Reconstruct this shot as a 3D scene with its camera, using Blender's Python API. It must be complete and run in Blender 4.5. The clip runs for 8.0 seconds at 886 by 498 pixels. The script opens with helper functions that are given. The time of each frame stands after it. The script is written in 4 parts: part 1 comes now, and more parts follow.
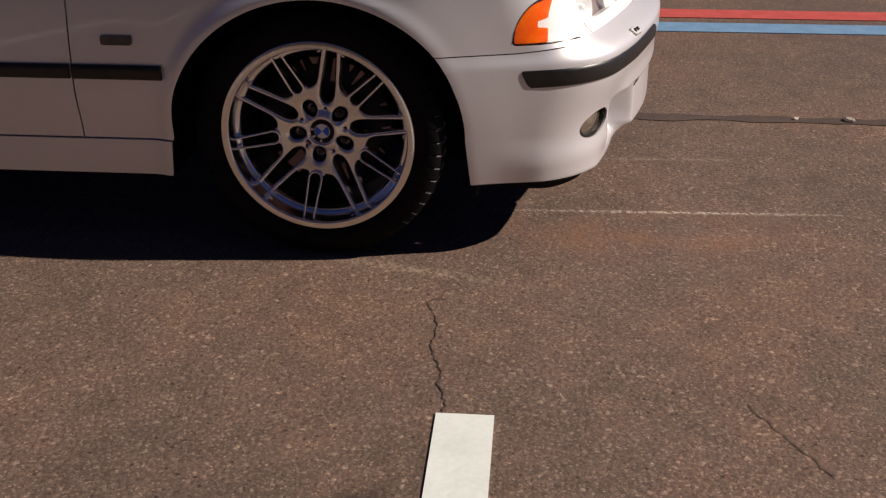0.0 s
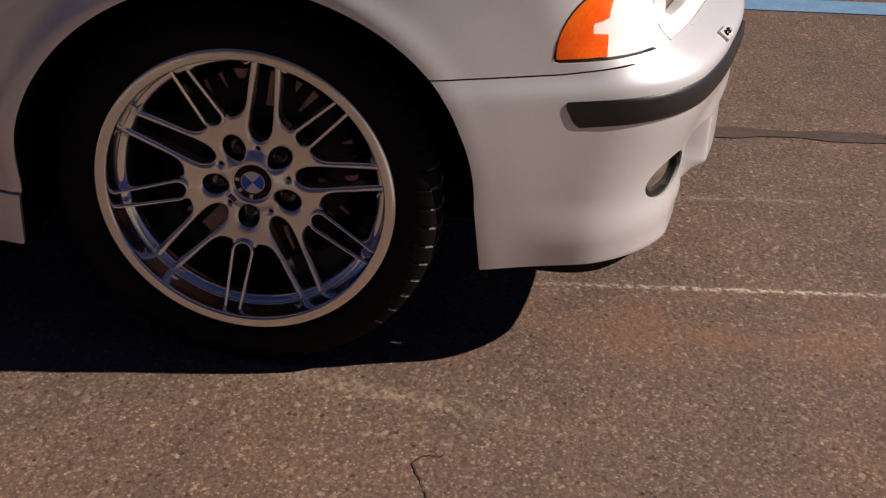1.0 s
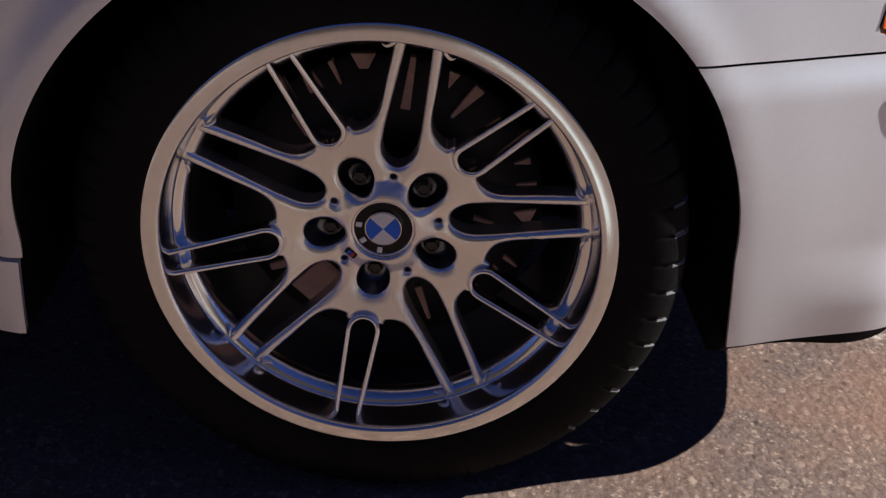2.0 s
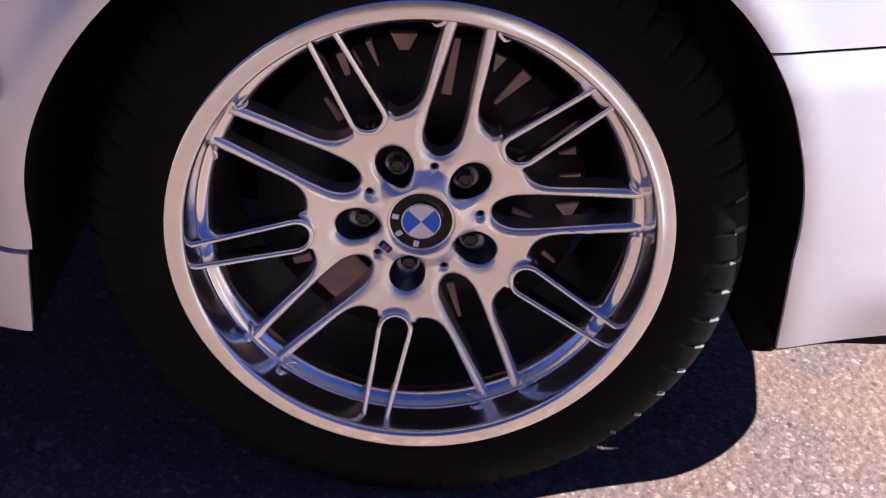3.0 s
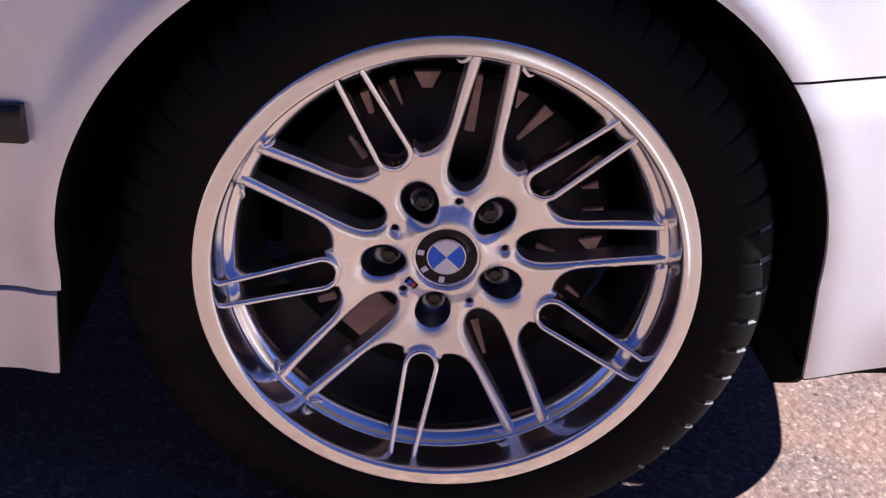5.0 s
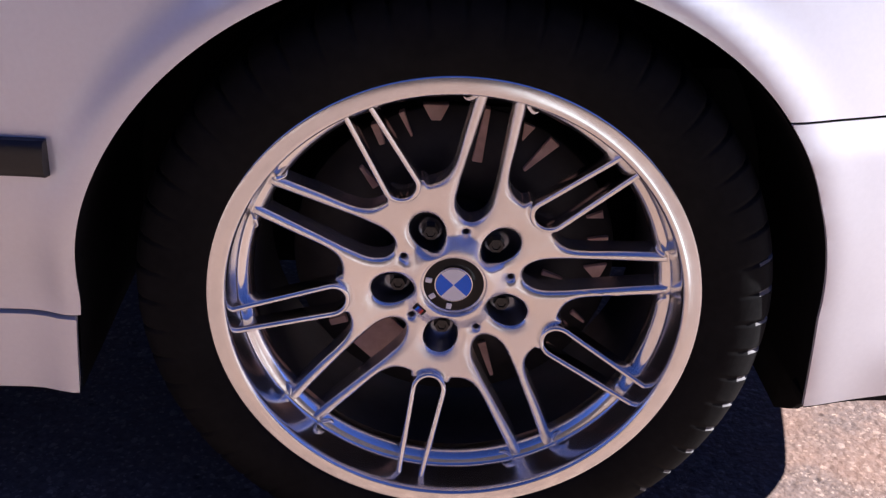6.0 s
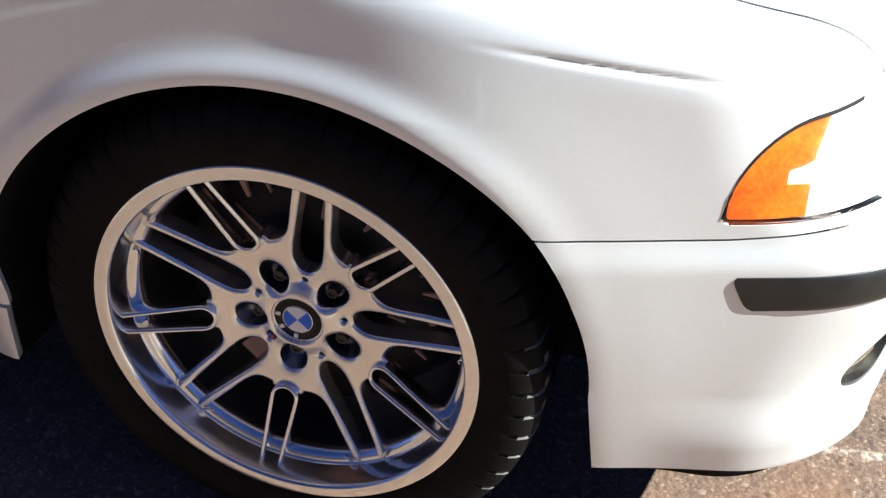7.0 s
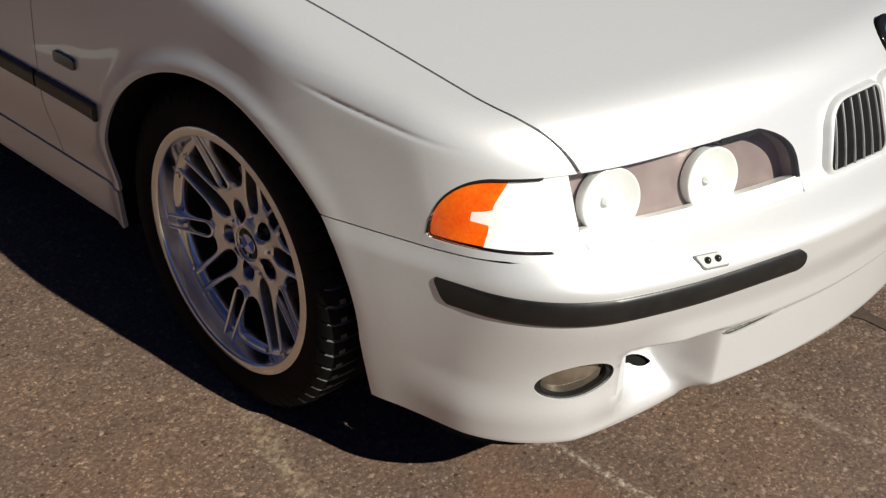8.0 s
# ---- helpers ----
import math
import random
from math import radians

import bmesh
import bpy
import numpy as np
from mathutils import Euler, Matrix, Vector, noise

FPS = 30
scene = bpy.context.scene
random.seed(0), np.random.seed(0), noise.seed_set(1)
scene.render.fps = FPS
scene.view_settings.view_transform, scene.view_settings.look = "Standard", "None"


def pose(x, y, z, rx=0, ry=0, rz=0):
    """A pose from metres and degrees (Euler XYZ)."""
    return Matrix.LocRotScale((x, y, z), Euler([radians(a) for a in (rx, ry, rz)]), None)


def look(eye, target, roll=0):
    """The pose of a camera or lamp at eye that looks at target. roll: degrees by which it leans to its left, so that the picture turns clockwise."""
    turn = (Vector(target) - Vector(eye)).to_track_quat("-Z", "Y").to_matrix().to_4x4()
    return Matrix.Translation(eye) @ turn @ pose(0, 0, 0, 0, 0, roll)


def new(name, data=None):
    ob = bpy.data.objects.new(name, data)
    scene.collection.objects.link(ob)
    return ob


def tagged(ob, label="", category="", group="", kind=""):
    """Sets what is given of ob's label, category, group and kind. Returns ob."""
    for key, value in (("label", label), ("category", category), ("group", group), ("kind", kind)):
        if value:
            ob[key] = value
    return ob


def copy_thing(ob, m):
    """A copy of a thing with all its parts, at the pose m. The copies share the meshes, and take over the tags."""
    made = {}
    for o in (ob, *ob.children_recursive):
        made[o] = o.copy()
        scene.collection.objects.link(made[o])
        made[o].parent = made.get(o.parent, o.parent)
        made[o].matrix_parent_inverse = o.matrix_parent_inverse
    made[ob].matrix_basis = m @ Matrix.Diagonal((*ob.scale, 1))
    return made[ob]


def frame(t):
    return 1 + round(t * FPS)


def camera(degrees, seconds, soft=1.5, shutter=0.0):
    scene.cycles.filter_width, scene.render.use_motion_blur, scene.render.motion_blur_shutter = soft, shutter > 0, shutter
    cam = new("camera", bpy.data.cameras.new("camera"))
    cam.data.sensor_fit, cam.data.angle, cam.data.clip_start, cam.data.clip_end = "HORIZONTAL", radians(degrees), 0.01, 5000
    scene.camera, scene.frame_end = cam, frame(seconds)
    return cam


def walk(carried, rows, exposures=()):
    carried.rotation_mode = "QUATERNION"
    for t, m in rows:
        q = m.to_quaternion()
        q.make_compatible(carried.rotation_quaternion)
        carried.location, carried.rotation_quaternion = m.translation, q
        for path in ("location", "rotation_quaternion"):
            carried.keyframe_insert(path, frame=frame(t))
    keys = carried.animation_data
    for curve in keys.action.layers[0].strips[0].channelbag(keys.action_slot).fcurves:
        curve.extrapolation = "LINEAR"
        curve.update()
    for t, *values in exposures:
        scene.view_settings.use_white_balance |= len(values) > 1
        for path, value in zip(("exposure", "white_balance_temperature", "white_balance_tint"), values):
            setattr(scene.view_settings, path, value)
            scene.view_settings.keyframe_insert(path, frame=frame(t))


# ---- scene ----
cam = camera(44.12, 8.0, soft=1.3)
# seconds, eye, target, lean
ROWS = [
    (0, (0.5351, -2.5250, 1.2245), (0.3757, -0.7235, 0.3706), -0.21),
    (0.1, (0.5297, -2.4292, 1.2154), (0.3774, -0.6147, 0.3881), 0.25),
    (0.2, (0.5244, -2.3371, 1.2076), (0.3466, -0.5116, 0.4100), -0.00),
    (0.3, (0.5153, -2.2435, 1.1976), (0.3564, -0.4253, 0.3798), -0.28),
    (0.4, (0.4972, -2.1452, 1.1809), (0.3502, -0.3454, 0.3212), -0.21),
    (0.5, (0.4812, -2.0454, 1.1633), (0.3931, -0.2452, 0.2964), 0.37),
    (0.6, (0.4773, -1.9383, 1.1471), (0.4361, -0.1342, 0.2848), 1.00),
    (0.7, (0.4682, -1.8380, 1.1311), (0.3821, -0.0309, 0.2785), 0.03),
    (0.9, (0.4229, -1.6473, 1.0931), (0.3454, 0.1494, 0.2180), 1.15),
    (1, (0.3923, -1.5564, 1.0712), (0.3105, 0.2077, 0.1323), 1.76),
    (1.1, (0.3460, -1.4658, 1.0473), (0.3183, 0.2613, 0.0392), 2.62),
    (1.2, (0.2989, -1.3911, 1.0242), (0.3418, 0.3205, -0.0096), 3.63),
    (1.3, (0.2517, -1.3219, 0.9869), (0.3373, 0.4085, -0.0122), 3.25),
    (1.4, (0.1999, -1.2700, 0.9639), (0.2972, 0.4985, 0.0350), 2.37),
    (1.5, (0.1531, -1.2111, 0.9495), (0.2662, 0.5700, 0.0469), 1.48),
    (1.7, (0.1023, -1.0802, 0.9947), (0.1798, 0.6326, -0.0350), 1.64),
    (2, (0.0381, -0.9718, 0.8734), (0.0866, 0.7703, -0.1079), 1.80),
    (2.2, (-0.0112, -0.9016, 0.8794), (0.0825, 0.7996, -0.1681), 2.21),
    (3.3, (-0.0661, -0.9057, 0.8315), (0.0761, 0.8413, -0.1317), 3.85),
    (3.5, (-0.0775, -0.9052, 0.8352), (0.0600, 0.8505, -0.1128), 3.95),
    (4, (-0.0769, -0.8990, 0.8334), (0.0720, 0.8561, -0.1141), 3.25),
    (4.5, (-0.0773, -0.8962, 0.8331), (0.0731, 0.8586, -0.1146), 3.11),
    (4.7, (-0.0773, -0.9026, 0.8252), (0.0634, 0.8676, -0.0949), 2.57),
    (5.8, (-0.0799, -0.9362, 0.8554), (0.0501, 0.8423, -0.0501), 3.63),
    (6, (-0.0612, -0.9267, 0.8743), (0.0303, 0.8429, -0.0531), 2.57),
    (6.2, (0.0019, -0.9093, 0.9015), (0.0176, 0.8634, -0.0245), 2.23),
    (6.5, (0.0887, -0.8922, 0.9521), (0.0498, 0.8519, -0.0260), 4.47),
    (6.6, (0.1571, -0.8967, 0.9877), (0.0185, 0.8168, -0.0345), 3.11),
    (6.8, (0.3084, -0.9000, 1.0604), (0.0079, 0.7816, 0.0203), -0.40),
    (7, (0.4096, -0.9371, 1.1482), (0.0421, 0.6747, 0.0226), 1.22),
    (7.2, (0.6143, -0.9312, 1.1705), (-0.0177, 0.6256, 0.0856), 0.19),
    (7.3, (0.7036, -0.9311, 1.1721), (-0.0340, 0.5969, 0.1132), -0.47),
    (7.5, (0.9051, -0.9028, 1.2173), (0.0360, 0.5651, 0.1733), 2.38),
    (7.6, (1.0117, -0.9117, 1.2584), (0.0449, 0.5087, 0.2347), 0.89),
    (7.7, (1.1251, -0.9279, 1.3070), (0.0687, 0.4456, 0.3083), -0.19),
    (7.8, (1.2379, -0.9652, 1.3462), (0.0989, 0.3691, 0.3859), -0.36),
    (7.9, (1.3493, -1.0011, 1.3800), (0.2045, 0.2985, 0.3798), 0.87),
    (8, (1.4438, -1.0128, 1.3918), (0.3066, 0.2652, 0.3558), 2.85),
]
# seconds, stops, kelvin, tint
EXPOSURE = [(0.0, 0.08, 7000, 18), (1.0, 0.10, 7000, 18), (1.5, 0.36, 6550, 11), (2.0, 0.85, 5950, 11), (2.2, 1.2, 5750, 14), (3.3, 2.07, 5600, 20), (5.8, 2.07, 5600, 20), (6.5, 2.0, 5900, 6), (7.0, 1.75, 5950, -2), (7.5, 0.85, 6250, 1), (8.0, 0.25, 6600, 3)]
walk(cam, [(t, look(eye, target, lean)) for t, eye, target, lean in ROWS], EXPOSURE)

# ---- daylight ----
SUN = Vector((1.28, 0.09, 1.0)).normalized()
world = bpy.data.worlds.new("sky")
scene.world = world
world.use_nodes = True
nodes = world.node_tree.nodes
sky = nodes.new("ShaderNodeTexSky")
sky.sky_type, sky.sun_disc = "NISHITA", False
sky.altitude, sky.air_density, sky.dust_density, sky.ozone_density = 1500, 0.5, 0.1, 9.0
sky.sun_elevation, sky.sun_rotation = math.asin(SUN.z), math.atan2(SUN.x, SUN.y)
hue = nodes.new("ShaderNodeMix")
hue.data_type, hue.blend_type = "RGBA", "MULTIPLY"
hue.inputs[0].default_value, hue.inputs[7].default_value = 1.0, (1.18, 0.90, 1.10, 1)
world.node_tree.links.new(sky.outputs[0], hue.inputs[6])
world.node_tree.links.new(hue.outputs[2], nodes["Background"].inputs[0])
nodes["Background"].inputs[1].default_value = 0.033
sun = new("sun", bpy.data.lights.new("sun", "SUN"))
sun.data.energy, sun.data.angle, sun.data.color = 5.0, radians(0.5), (1.0, 0.94, 0.86)
sun.matrix_basis = SUN.to_track_quat("Z", "Y").to_matrix().to_4x4()

# ---- helpers for building ----
AXIS = 0.872          # the car's middle plane
HUB = 0.318           # height of the wheel centres
BASE = 2.83           # wheelbase


def material(name):
    m = bpy.data.materials.new(name)
    m.use_nodes = True
    return m, m.node_tree.nodes, m.node_tree.links, m.node_tree.nodes["Principled BSDF"]


def surface(name, dark, light, rough, metal=0.0, scale=40.0, bump=0.0, coat=0.0, fine=0.0, detail=6.0):
    """A mottled surface: two scales of noise between two colours, in object space metres."""
    m, n, l, b = material(name)
    co = n.new("ShaderNodeTexCoord")
    a, c = n.new("ShaderNodeTexNoise"), n.new("ShaderNodeTexNoise")
    a.inputs["Scale"].default_value, c.inputs["Scale"].default_value = scale, scale * 0.13
    a.inputs["Detail"].default_value = detail
    mix, ramp = n.new("ShaderNodeMath"), n.new("ShaderNodeValToRGB")
    mix.operation = "MULTIPLY_ADD"
    mix.inputs[1].default_value = 0.5
    half = n.new("ShaderNodeMath")
    half.operation, half.inputs[1].default_value = "MULTIPLY", 0.5
    l.new(co.outputs["Object"], a.inputs["Vector"]), l.new(co.outputs["Object"], c.inputs["Vector"])
    l.new(a.outputs["Fac"], half.inputs[0]), l.new(c.outputs["Fac"], mix.inputs[0]), l.new(half.outputs[0], mix.inputs[2])
    ramp.color_ramp.elements[0].position, ramp.color_ramp.elements[1].position = 0.35, 0.65
    ramp.color_ramp.elements[0].color, ramp.color_ramp.elements[1].color = (*dark, 1), (*light, 1)
    l.new(mix.outputs[0], ramp.inputs[0]), l.new(ramp.outputs[0], b.inputs["Base Color"])
    b.inputs["Roughness"].default_value, b.inputs["Metallic"].default_value = rough, metal
    b.inputs["Coat Weight"].default_value, b.inputs["Coat Roughness"].default_value = coat, 0.03
    if fine:
        r = n.new("ShaderNodeMath")
        r.operation, r.inputs[1].default_value, r.inputs[2].default_value = "MULTIPLY_ADD", fine, rough - fine / 2
        l.new(mix.outputs[0], r.inputs[0]), l.new(r.outputs[0], b.inputs["Roughness"])
    if bump:
        bp = n.new("ShaderNodeBump")
        bp.inputs["Strength"].default_value, bp.inputs["Distance"].default_value = 0.6, bump
        l.new(a.outputs["Fac"], bp.inputs["Height"]), l.new(bp.outputs[0], b.inputs["Normal"])
    return m


def linked(name, verts, faces, mat, parent=None, label="", smooth=True):
    me = bpy.data.meshes.new(name)
    me.from_pydata([tuple(map(float, v)) for v in verts], [], [tuple(map(int, q)) for q in faces])
    me.materials.append(mat)
    if smooth:
        me.polygons.foreach_set("use_smooth", [True] * len(me.polygons))
    me.update()
    ob = new(name, me)
    if parent:
        ob.parent = parent
    return tagged(ob, label)


def part(name, bm, mat, parent, label="", smooth=False):
    me = bpy.data.meshes.new(name)
    bmesh.ops.recalc_face_normals(bm, faces=bm.faces)
    bm.to_mesh(me)
    bm.free()
    me.materials.append(mat)
    if smooth:
        me.polygons.foreach_set("use_smooth", [True] * len(me.polygons))
    ob = new(name, me)
    ob.parent = parent
    return tagged(ob, label)


def thing(name, m, label, category, group=""):
    ob = new(name)
    ob.matrix_basis = m
    ob.empty_display_size = 0.05
    return tagged(ob, label, category, group)


def box(bm, x0, x1, y0, y1, z0, z1, bevel=0.0):
    r = bmesh.ops.create_cube(bm, size=1.0, matrix=Matrix.Translation(((x0 + x1) / 2, (y0 + y1) / 2, (z0 + z1) / 2)) @ Matrix.Diagonal((x1 - x0, y1 - y0, z1 - z0, 1)))
    if bevel:
        es = {e for v in r["verts"] for e in v.link_edges}
        bmesh.ops.bevel(bm, geom=list(es), offset=bevel, segments=2, affect="EDGES")
    return bm


def lathe(profile, steps, wave=None, closed=False):
    """Turns (radius, depth) pairs round the y axis; wave(angle, i) scales the radius of profile point i."""
    vs, fs, n = [], [], len(profile)
    for k in range(steps):
        a = 2 * math.pi * k / steps
        for i, (r, y) in enumerate(profile):
            q = r * (wave(a, i) if wave else 1)
            vs.append((q * math.cos(a), y, q * math.sin(a)))
    for k in range(steps):
        j = (k + 1) % steps
        for i in range(n if closed else n - 1):
            i2 = (i + 1) % n
            fs.append((k * n + i, k * n + i2, j * n + i2, j * n + i))
    return vs, fs


# ---- clipping sheets by functions of place ----
def cut(place, us, vs, tests):
    """A grid of parameters, kept where every test of the place is positive. place: (n, 2) parameters to (n, 3) places."""
    U, V = np.meshgrid(us, vs, indexing="ij")
    q = np.stack([U.ravel(), V.ravel()], 1)
    nv = len(vs)
    polys = [(i * nv + j, (i + 1) * nv + j, (i + 1) * nv + j + 1, i * nv + j + 1) for i in range(len(us) - 1) for j in range(nv - 1)]
    P = place(q)
    for test in tests:
        f = test(P)
        good = f >= 0
        keep, mixed = [], []
        for p in polys:
            s = sum(1 for i in p if good[i])
            if s == len(p):
                keep.append(p)
            elif s:
                mixed.append(p)
        made, added, base = {}, [], len(q)
        for p in mixed:
            out = []
            for a, b in zip(p, p[1:] + p[:1]):
                if good[a]:
                    out.append(a)
                if good[a] != good[b]:
                    key = (min(a, b), max(a, b))
                    if key not in made:
                        t = f[key[0]] / (f[key[0]] - f[key[1]])
                        made[key] = base + len(added)
                        added.append(q[key[0]] * (1 - t) + q[key[1]] * t)
                    out.append(made[key])
            if len(out) > 2:
                keep.append(tuple(out))
        if added:
            extra = np.array(added)
            q, P = np.concatenate([q, extra]), np.concatenate([P, place(extra)])
        polys = keep
    used = sorted({i for p in polys for i in p})
    index = {i: k for k, i in enumerate(used)}
    return P[used], [tuple(index[i] for i in p) for p in polys]


def rims(polys):
    """The edges that belong to one polygon only, in its direction."""
    seen = {}
    for p in polys:
        for a, b in zip(p, p[1:] + p[:1]):
            if (b, a) in seen:
                del seen[(b, a)]
            else:
                seen[(a, b)] = True
    return list(seen)


def folded(P, polys, inward, depth):
    """The sheet with its edges turned in by depth along inward (n, 3)."""
    edges = rims(polys)
    vs, fs, top, low = list(P), list(polys), {}, {}
    for i in {i for e in edges for i in e}:
        top[i] = len(vs)
        vs.append(P[i])
        low[i] = len(vs)
        vs.append(P[i] + inward[i] * depth)
    for a, b in edges:
        fs.append((top[b], top[a], low[a], low[b]))
    return vs, fs


# ---- the car's skin, as one smooth field: negative inside ----
def softplus(t, s):
    return s * np.logaddexp(0, t / s)


def ramp01(a, b, t):
    t = np.clip((t - a) / (b - a), 0, 1)
    return t * t * (3 - 2 * t)


def smax(a, b, k):
    h = np.maximum(k - np.abs(a - b), 0) / k
    return np.maximum(a, b) + h * h * k / 4


def arch(x, z):
    """Distance outside the wheel opening's edge, for both axles."""
    x = np.where(x < -1.4, x + BASE, x)
    up = np.hypot(x / (0.367 + 0.11 * np.maximum(HUB - z, 0) + 0.085 * np.maximum(z - 0.45, 0) * (x > 0)), np.maximum(z - HUB, 0) / 0.345) - 1
    return up * 0.355


def crease(x, z):
    """The tapered groove along the top of the front wing."""
    d = z - (0.730 - 0.135 * (x - 0.225))
    along = ramp01(0.20, 0.32, x) * ramp01(0.53, 0.41, x)
    return along * (0.0034 * np.exp(-(d / 0.0034) ** 2) + 0.0006 * ramp01(-0.03, 0.0, d) * ramp01(0.03, 0.0, d))


def side_w(x, z):
    w = 0.880 + 0.005 * ramp01(-0.45, -0.3, x) - 0.33 * np.maximum(x - 0.13, 0) ** 2 - 0.10 * softplus(-2.9 - x, 0.15)
    w = w - np.where(z < 0.5, 0.25, 0.20) * (z - 0.5) ** 2 - crease(x, z)
    w = w - 0.010 * ramp01(0.14, 0.58, x) * ramp01(0.495, 0.535, z)
    w = w - 0.022 * ramp01(0.45, 0.30, z) * ramp01(-0.22, -0.34, x) * ramp01(-2.45, -2.30, x)
    w = w + 0.014 * ramp01(0.32, 0.235, z) * ramp01(0.42, 0.58, x)
    w = w + 0.0125 * ramp01(0.0, 0.28, x) * np.exp(-(arch(x, z) / 0.10) ** 2)
    return w + 0.009 * ramp01(0.46, 0.12, x) * np.exp(-((arch(x, z) - 0.010) / 0.022) ** 2)


def nose_x(Y, z):
    block, corner = ramp01(0.500, 0.452, Y), ramp01(0.540, 0.640, Y)
    under = (0.009 * ramp01(0.465, 0.400, z) + 0.106 * ramp01(0.372, 0.354, z)) * (1 - corner) + 0.032 * ramp01(0.465, 0.32, z) * corner * (1 - 0.25 * ramp01(0.30, 0.235, z))
    low = ramp01(0.290, 0.215, z) * (1 - ramp01(0.474, 0.446, Y))
    q = -under * (1 - low) - (0.028 + 0.17 * np.maximum(0.70 - Y, 0)) * low - 0.04 * ramp01(0.204, 0.170, z)
    q = q - 0.080 * ramp01(0.497, 0.575, z) - 0.38 * np.maximum(z - 0.565, 0)
    chin = 0.095 * (1 - 0.4 * low) * block * ramp01(0.372, 0.354, z) * ramp01(0.190 + 0.04 * ramp01(0.44, 0.56, Y), 0.245 + 0.055 * ramp01(0.44, 0.56, Y), z)
    return 0.8825 + 0.016 * np.maximum(1 - (Y / 0.5) ** 2, 0) ** 1.5 - 0.276 * Y ** 2 - 0.083 * Y ** 4 + q + chin


def hood_z(x, Y):
    xc = np.clip(x, -0.62, 2)
    return 0.922 - 0.20 * xc - 0.05 * xc ** 2 - 0.082 * (Y / 0.8) ** 2 - 0.03 * ramp01(-2.9, -3.9, x)


def field(P):
    x, Y, z = P[:, 0], np.abs(AXIS - P[:, 1]), P[:, 2]
    g = smax(Y - side_w(x, z), x - nose_x(Y, z), 0.09)
    g = smax(g, -3.90 - x + 0.12 * Y ** 2 + 0.3 * np.maximum(0.45 - z, 0) ** 2, 0.16)
    return smax(g, z - hood_z(x, Y), 0.055)


def skin(q):
    """Parameters: s along the car (past the ends, a fan of degrees / 100) and the rise in degrees; gives the place on the field's zero."""
    s, rise = q[:, 0], np.radians(q[:, 1])
    front, back = 0.2, -3.3
    turn = np.where(s > front, s - front, np.where(s < back, s - back, 0.0)) * math.pi / 2 / 0.9
    O = np.stack([np.clip(s, back, front), np.full(len(s), AXIS), np.full(len(s), 0.46)], 1)
    D = np.stack([np.sin(turn) * np.cos(rise), -np.cos(turn) * np.cos(rise), np.sin(rise)], 1)
    lo, hi = np.zeros(len(s)), np.full(len(s), 1.6)
    for _ in range(34):
        mid = (lo + hi) / 2
        out = field(O + D * mid[:, None]) > 0
        hi, lo = np.where(out, mid, hi), np.where(out, lo, mid)
    return O + D * ((lo + hi) / 2)[:, None]


def normals(P):
    h, n = 1e-4, np.zeros_like(P)
    for k in range(3):
        d = np.zeros(3)
        d[k] = h
        n[:, k] = field(P + d) - field(P - d)
    return n / np.linalg.norm(n, axis=1, keepdims=True)


def panel(name, us, vs, tests, mat, parent, label="", lift=0.0, depth=0.014, both=False, mirror=False):
    """A sheet of the skin within the tests. lift: raised off the skin; both: joined with its mirror image; mirror: the other side's alone."""
    P, polys = cut(skin, us, vs, tests)
    N = normals(P)
    P = P + N * (lift(P)[:, None] if callable(lift) else lift)
    a, b, c = P[polys[0][0]], P[polys[0][1]], P[polys[0][2]]
    if np.dot(np.cross(b - a, c - a), N[polys[0][0]]) < 0:
        polys = [p[::-1] for p in polys]
    V, F = folded(P, polys, -N, depth)
    V = np.array(V)
    if both or mirror:
        M = V * (1, -1, 1) + (0, 2 * AXIS, 0)
        G = [p[::-1] for p in F]
        if mirror:
            V, F = M, G
        else:
            F = F + [tuple(i + len(V) for i in p) for p in G]
            V = np.concatenate([V, M])
    return linked(name, V, F, mat, parent, label)

# ---- materials ----
paint = surface("paint", (0.755, 0.755, 0.77), (0.785, 0.785, 0.80), 0.38, 0.42, 1500, coat=0.6)
# pale rubber for lug edges: dust, with the light on it painted in
dusty_lit = surface("dusty_lit_rubber", (0.06, 0.057, 0.054), (0.15, 0.143, 0.136), 0.9, scale=40)
rubber = surface("rubber", (0.005, 0.005, 0.005), (0.010, 0.0095, 0.009), 0.62, scale=120, bump=0.0004)
rubber.node_tree.nodes["Principled BSDF"].inputs["Specular IOR Level"].default_value = 0.06
trim_black = surface("trim_black", (0.007, 0.007, 0.0075), (0.014, 0.0135, 0.013), 0.36, scale=300, fine=0.1)
alloy = surface("alloy", (0.80, 0.795, 0.79), (0.90, 0.895, 0.89), 0.165, 1.0, 60, fine=0.10)
turned = surface("turned_alloy", (0.82, 0.81, 0.805), (0.93, 0.925, 0.92), 0.25, 1.0, 14, fine=0.10)
# alloy of the bolt pockets, darkened and blued for the shade inside them
shaded_pocket = surface("shaded_pocket", (0.16, 0.17, 0.20), (0.24, 0.25, 0.28), 0.32, 1.0, 60)
turn_way = turned.node_tree.nodes.new("ShaderNodeTangent")
turn_way.direction_type, turn_way.axis = "RADIAL", "Y"
turned.node_tree.nodes["Principled BSDF"].inputs["Anisotropic"].default_value = 0.9
turned.node_tree.nodes["Principled BSDF"].inputs["Anisotropic Rotation"].default_value = 0.25
turned.node_tree.links.new(turn_way.outputs[0], turned.node_tree.nodes["Principled BSDF"].inputs["Tangent"])
tn, tl = turned.node_tree.nodes, turned.node_tree.links
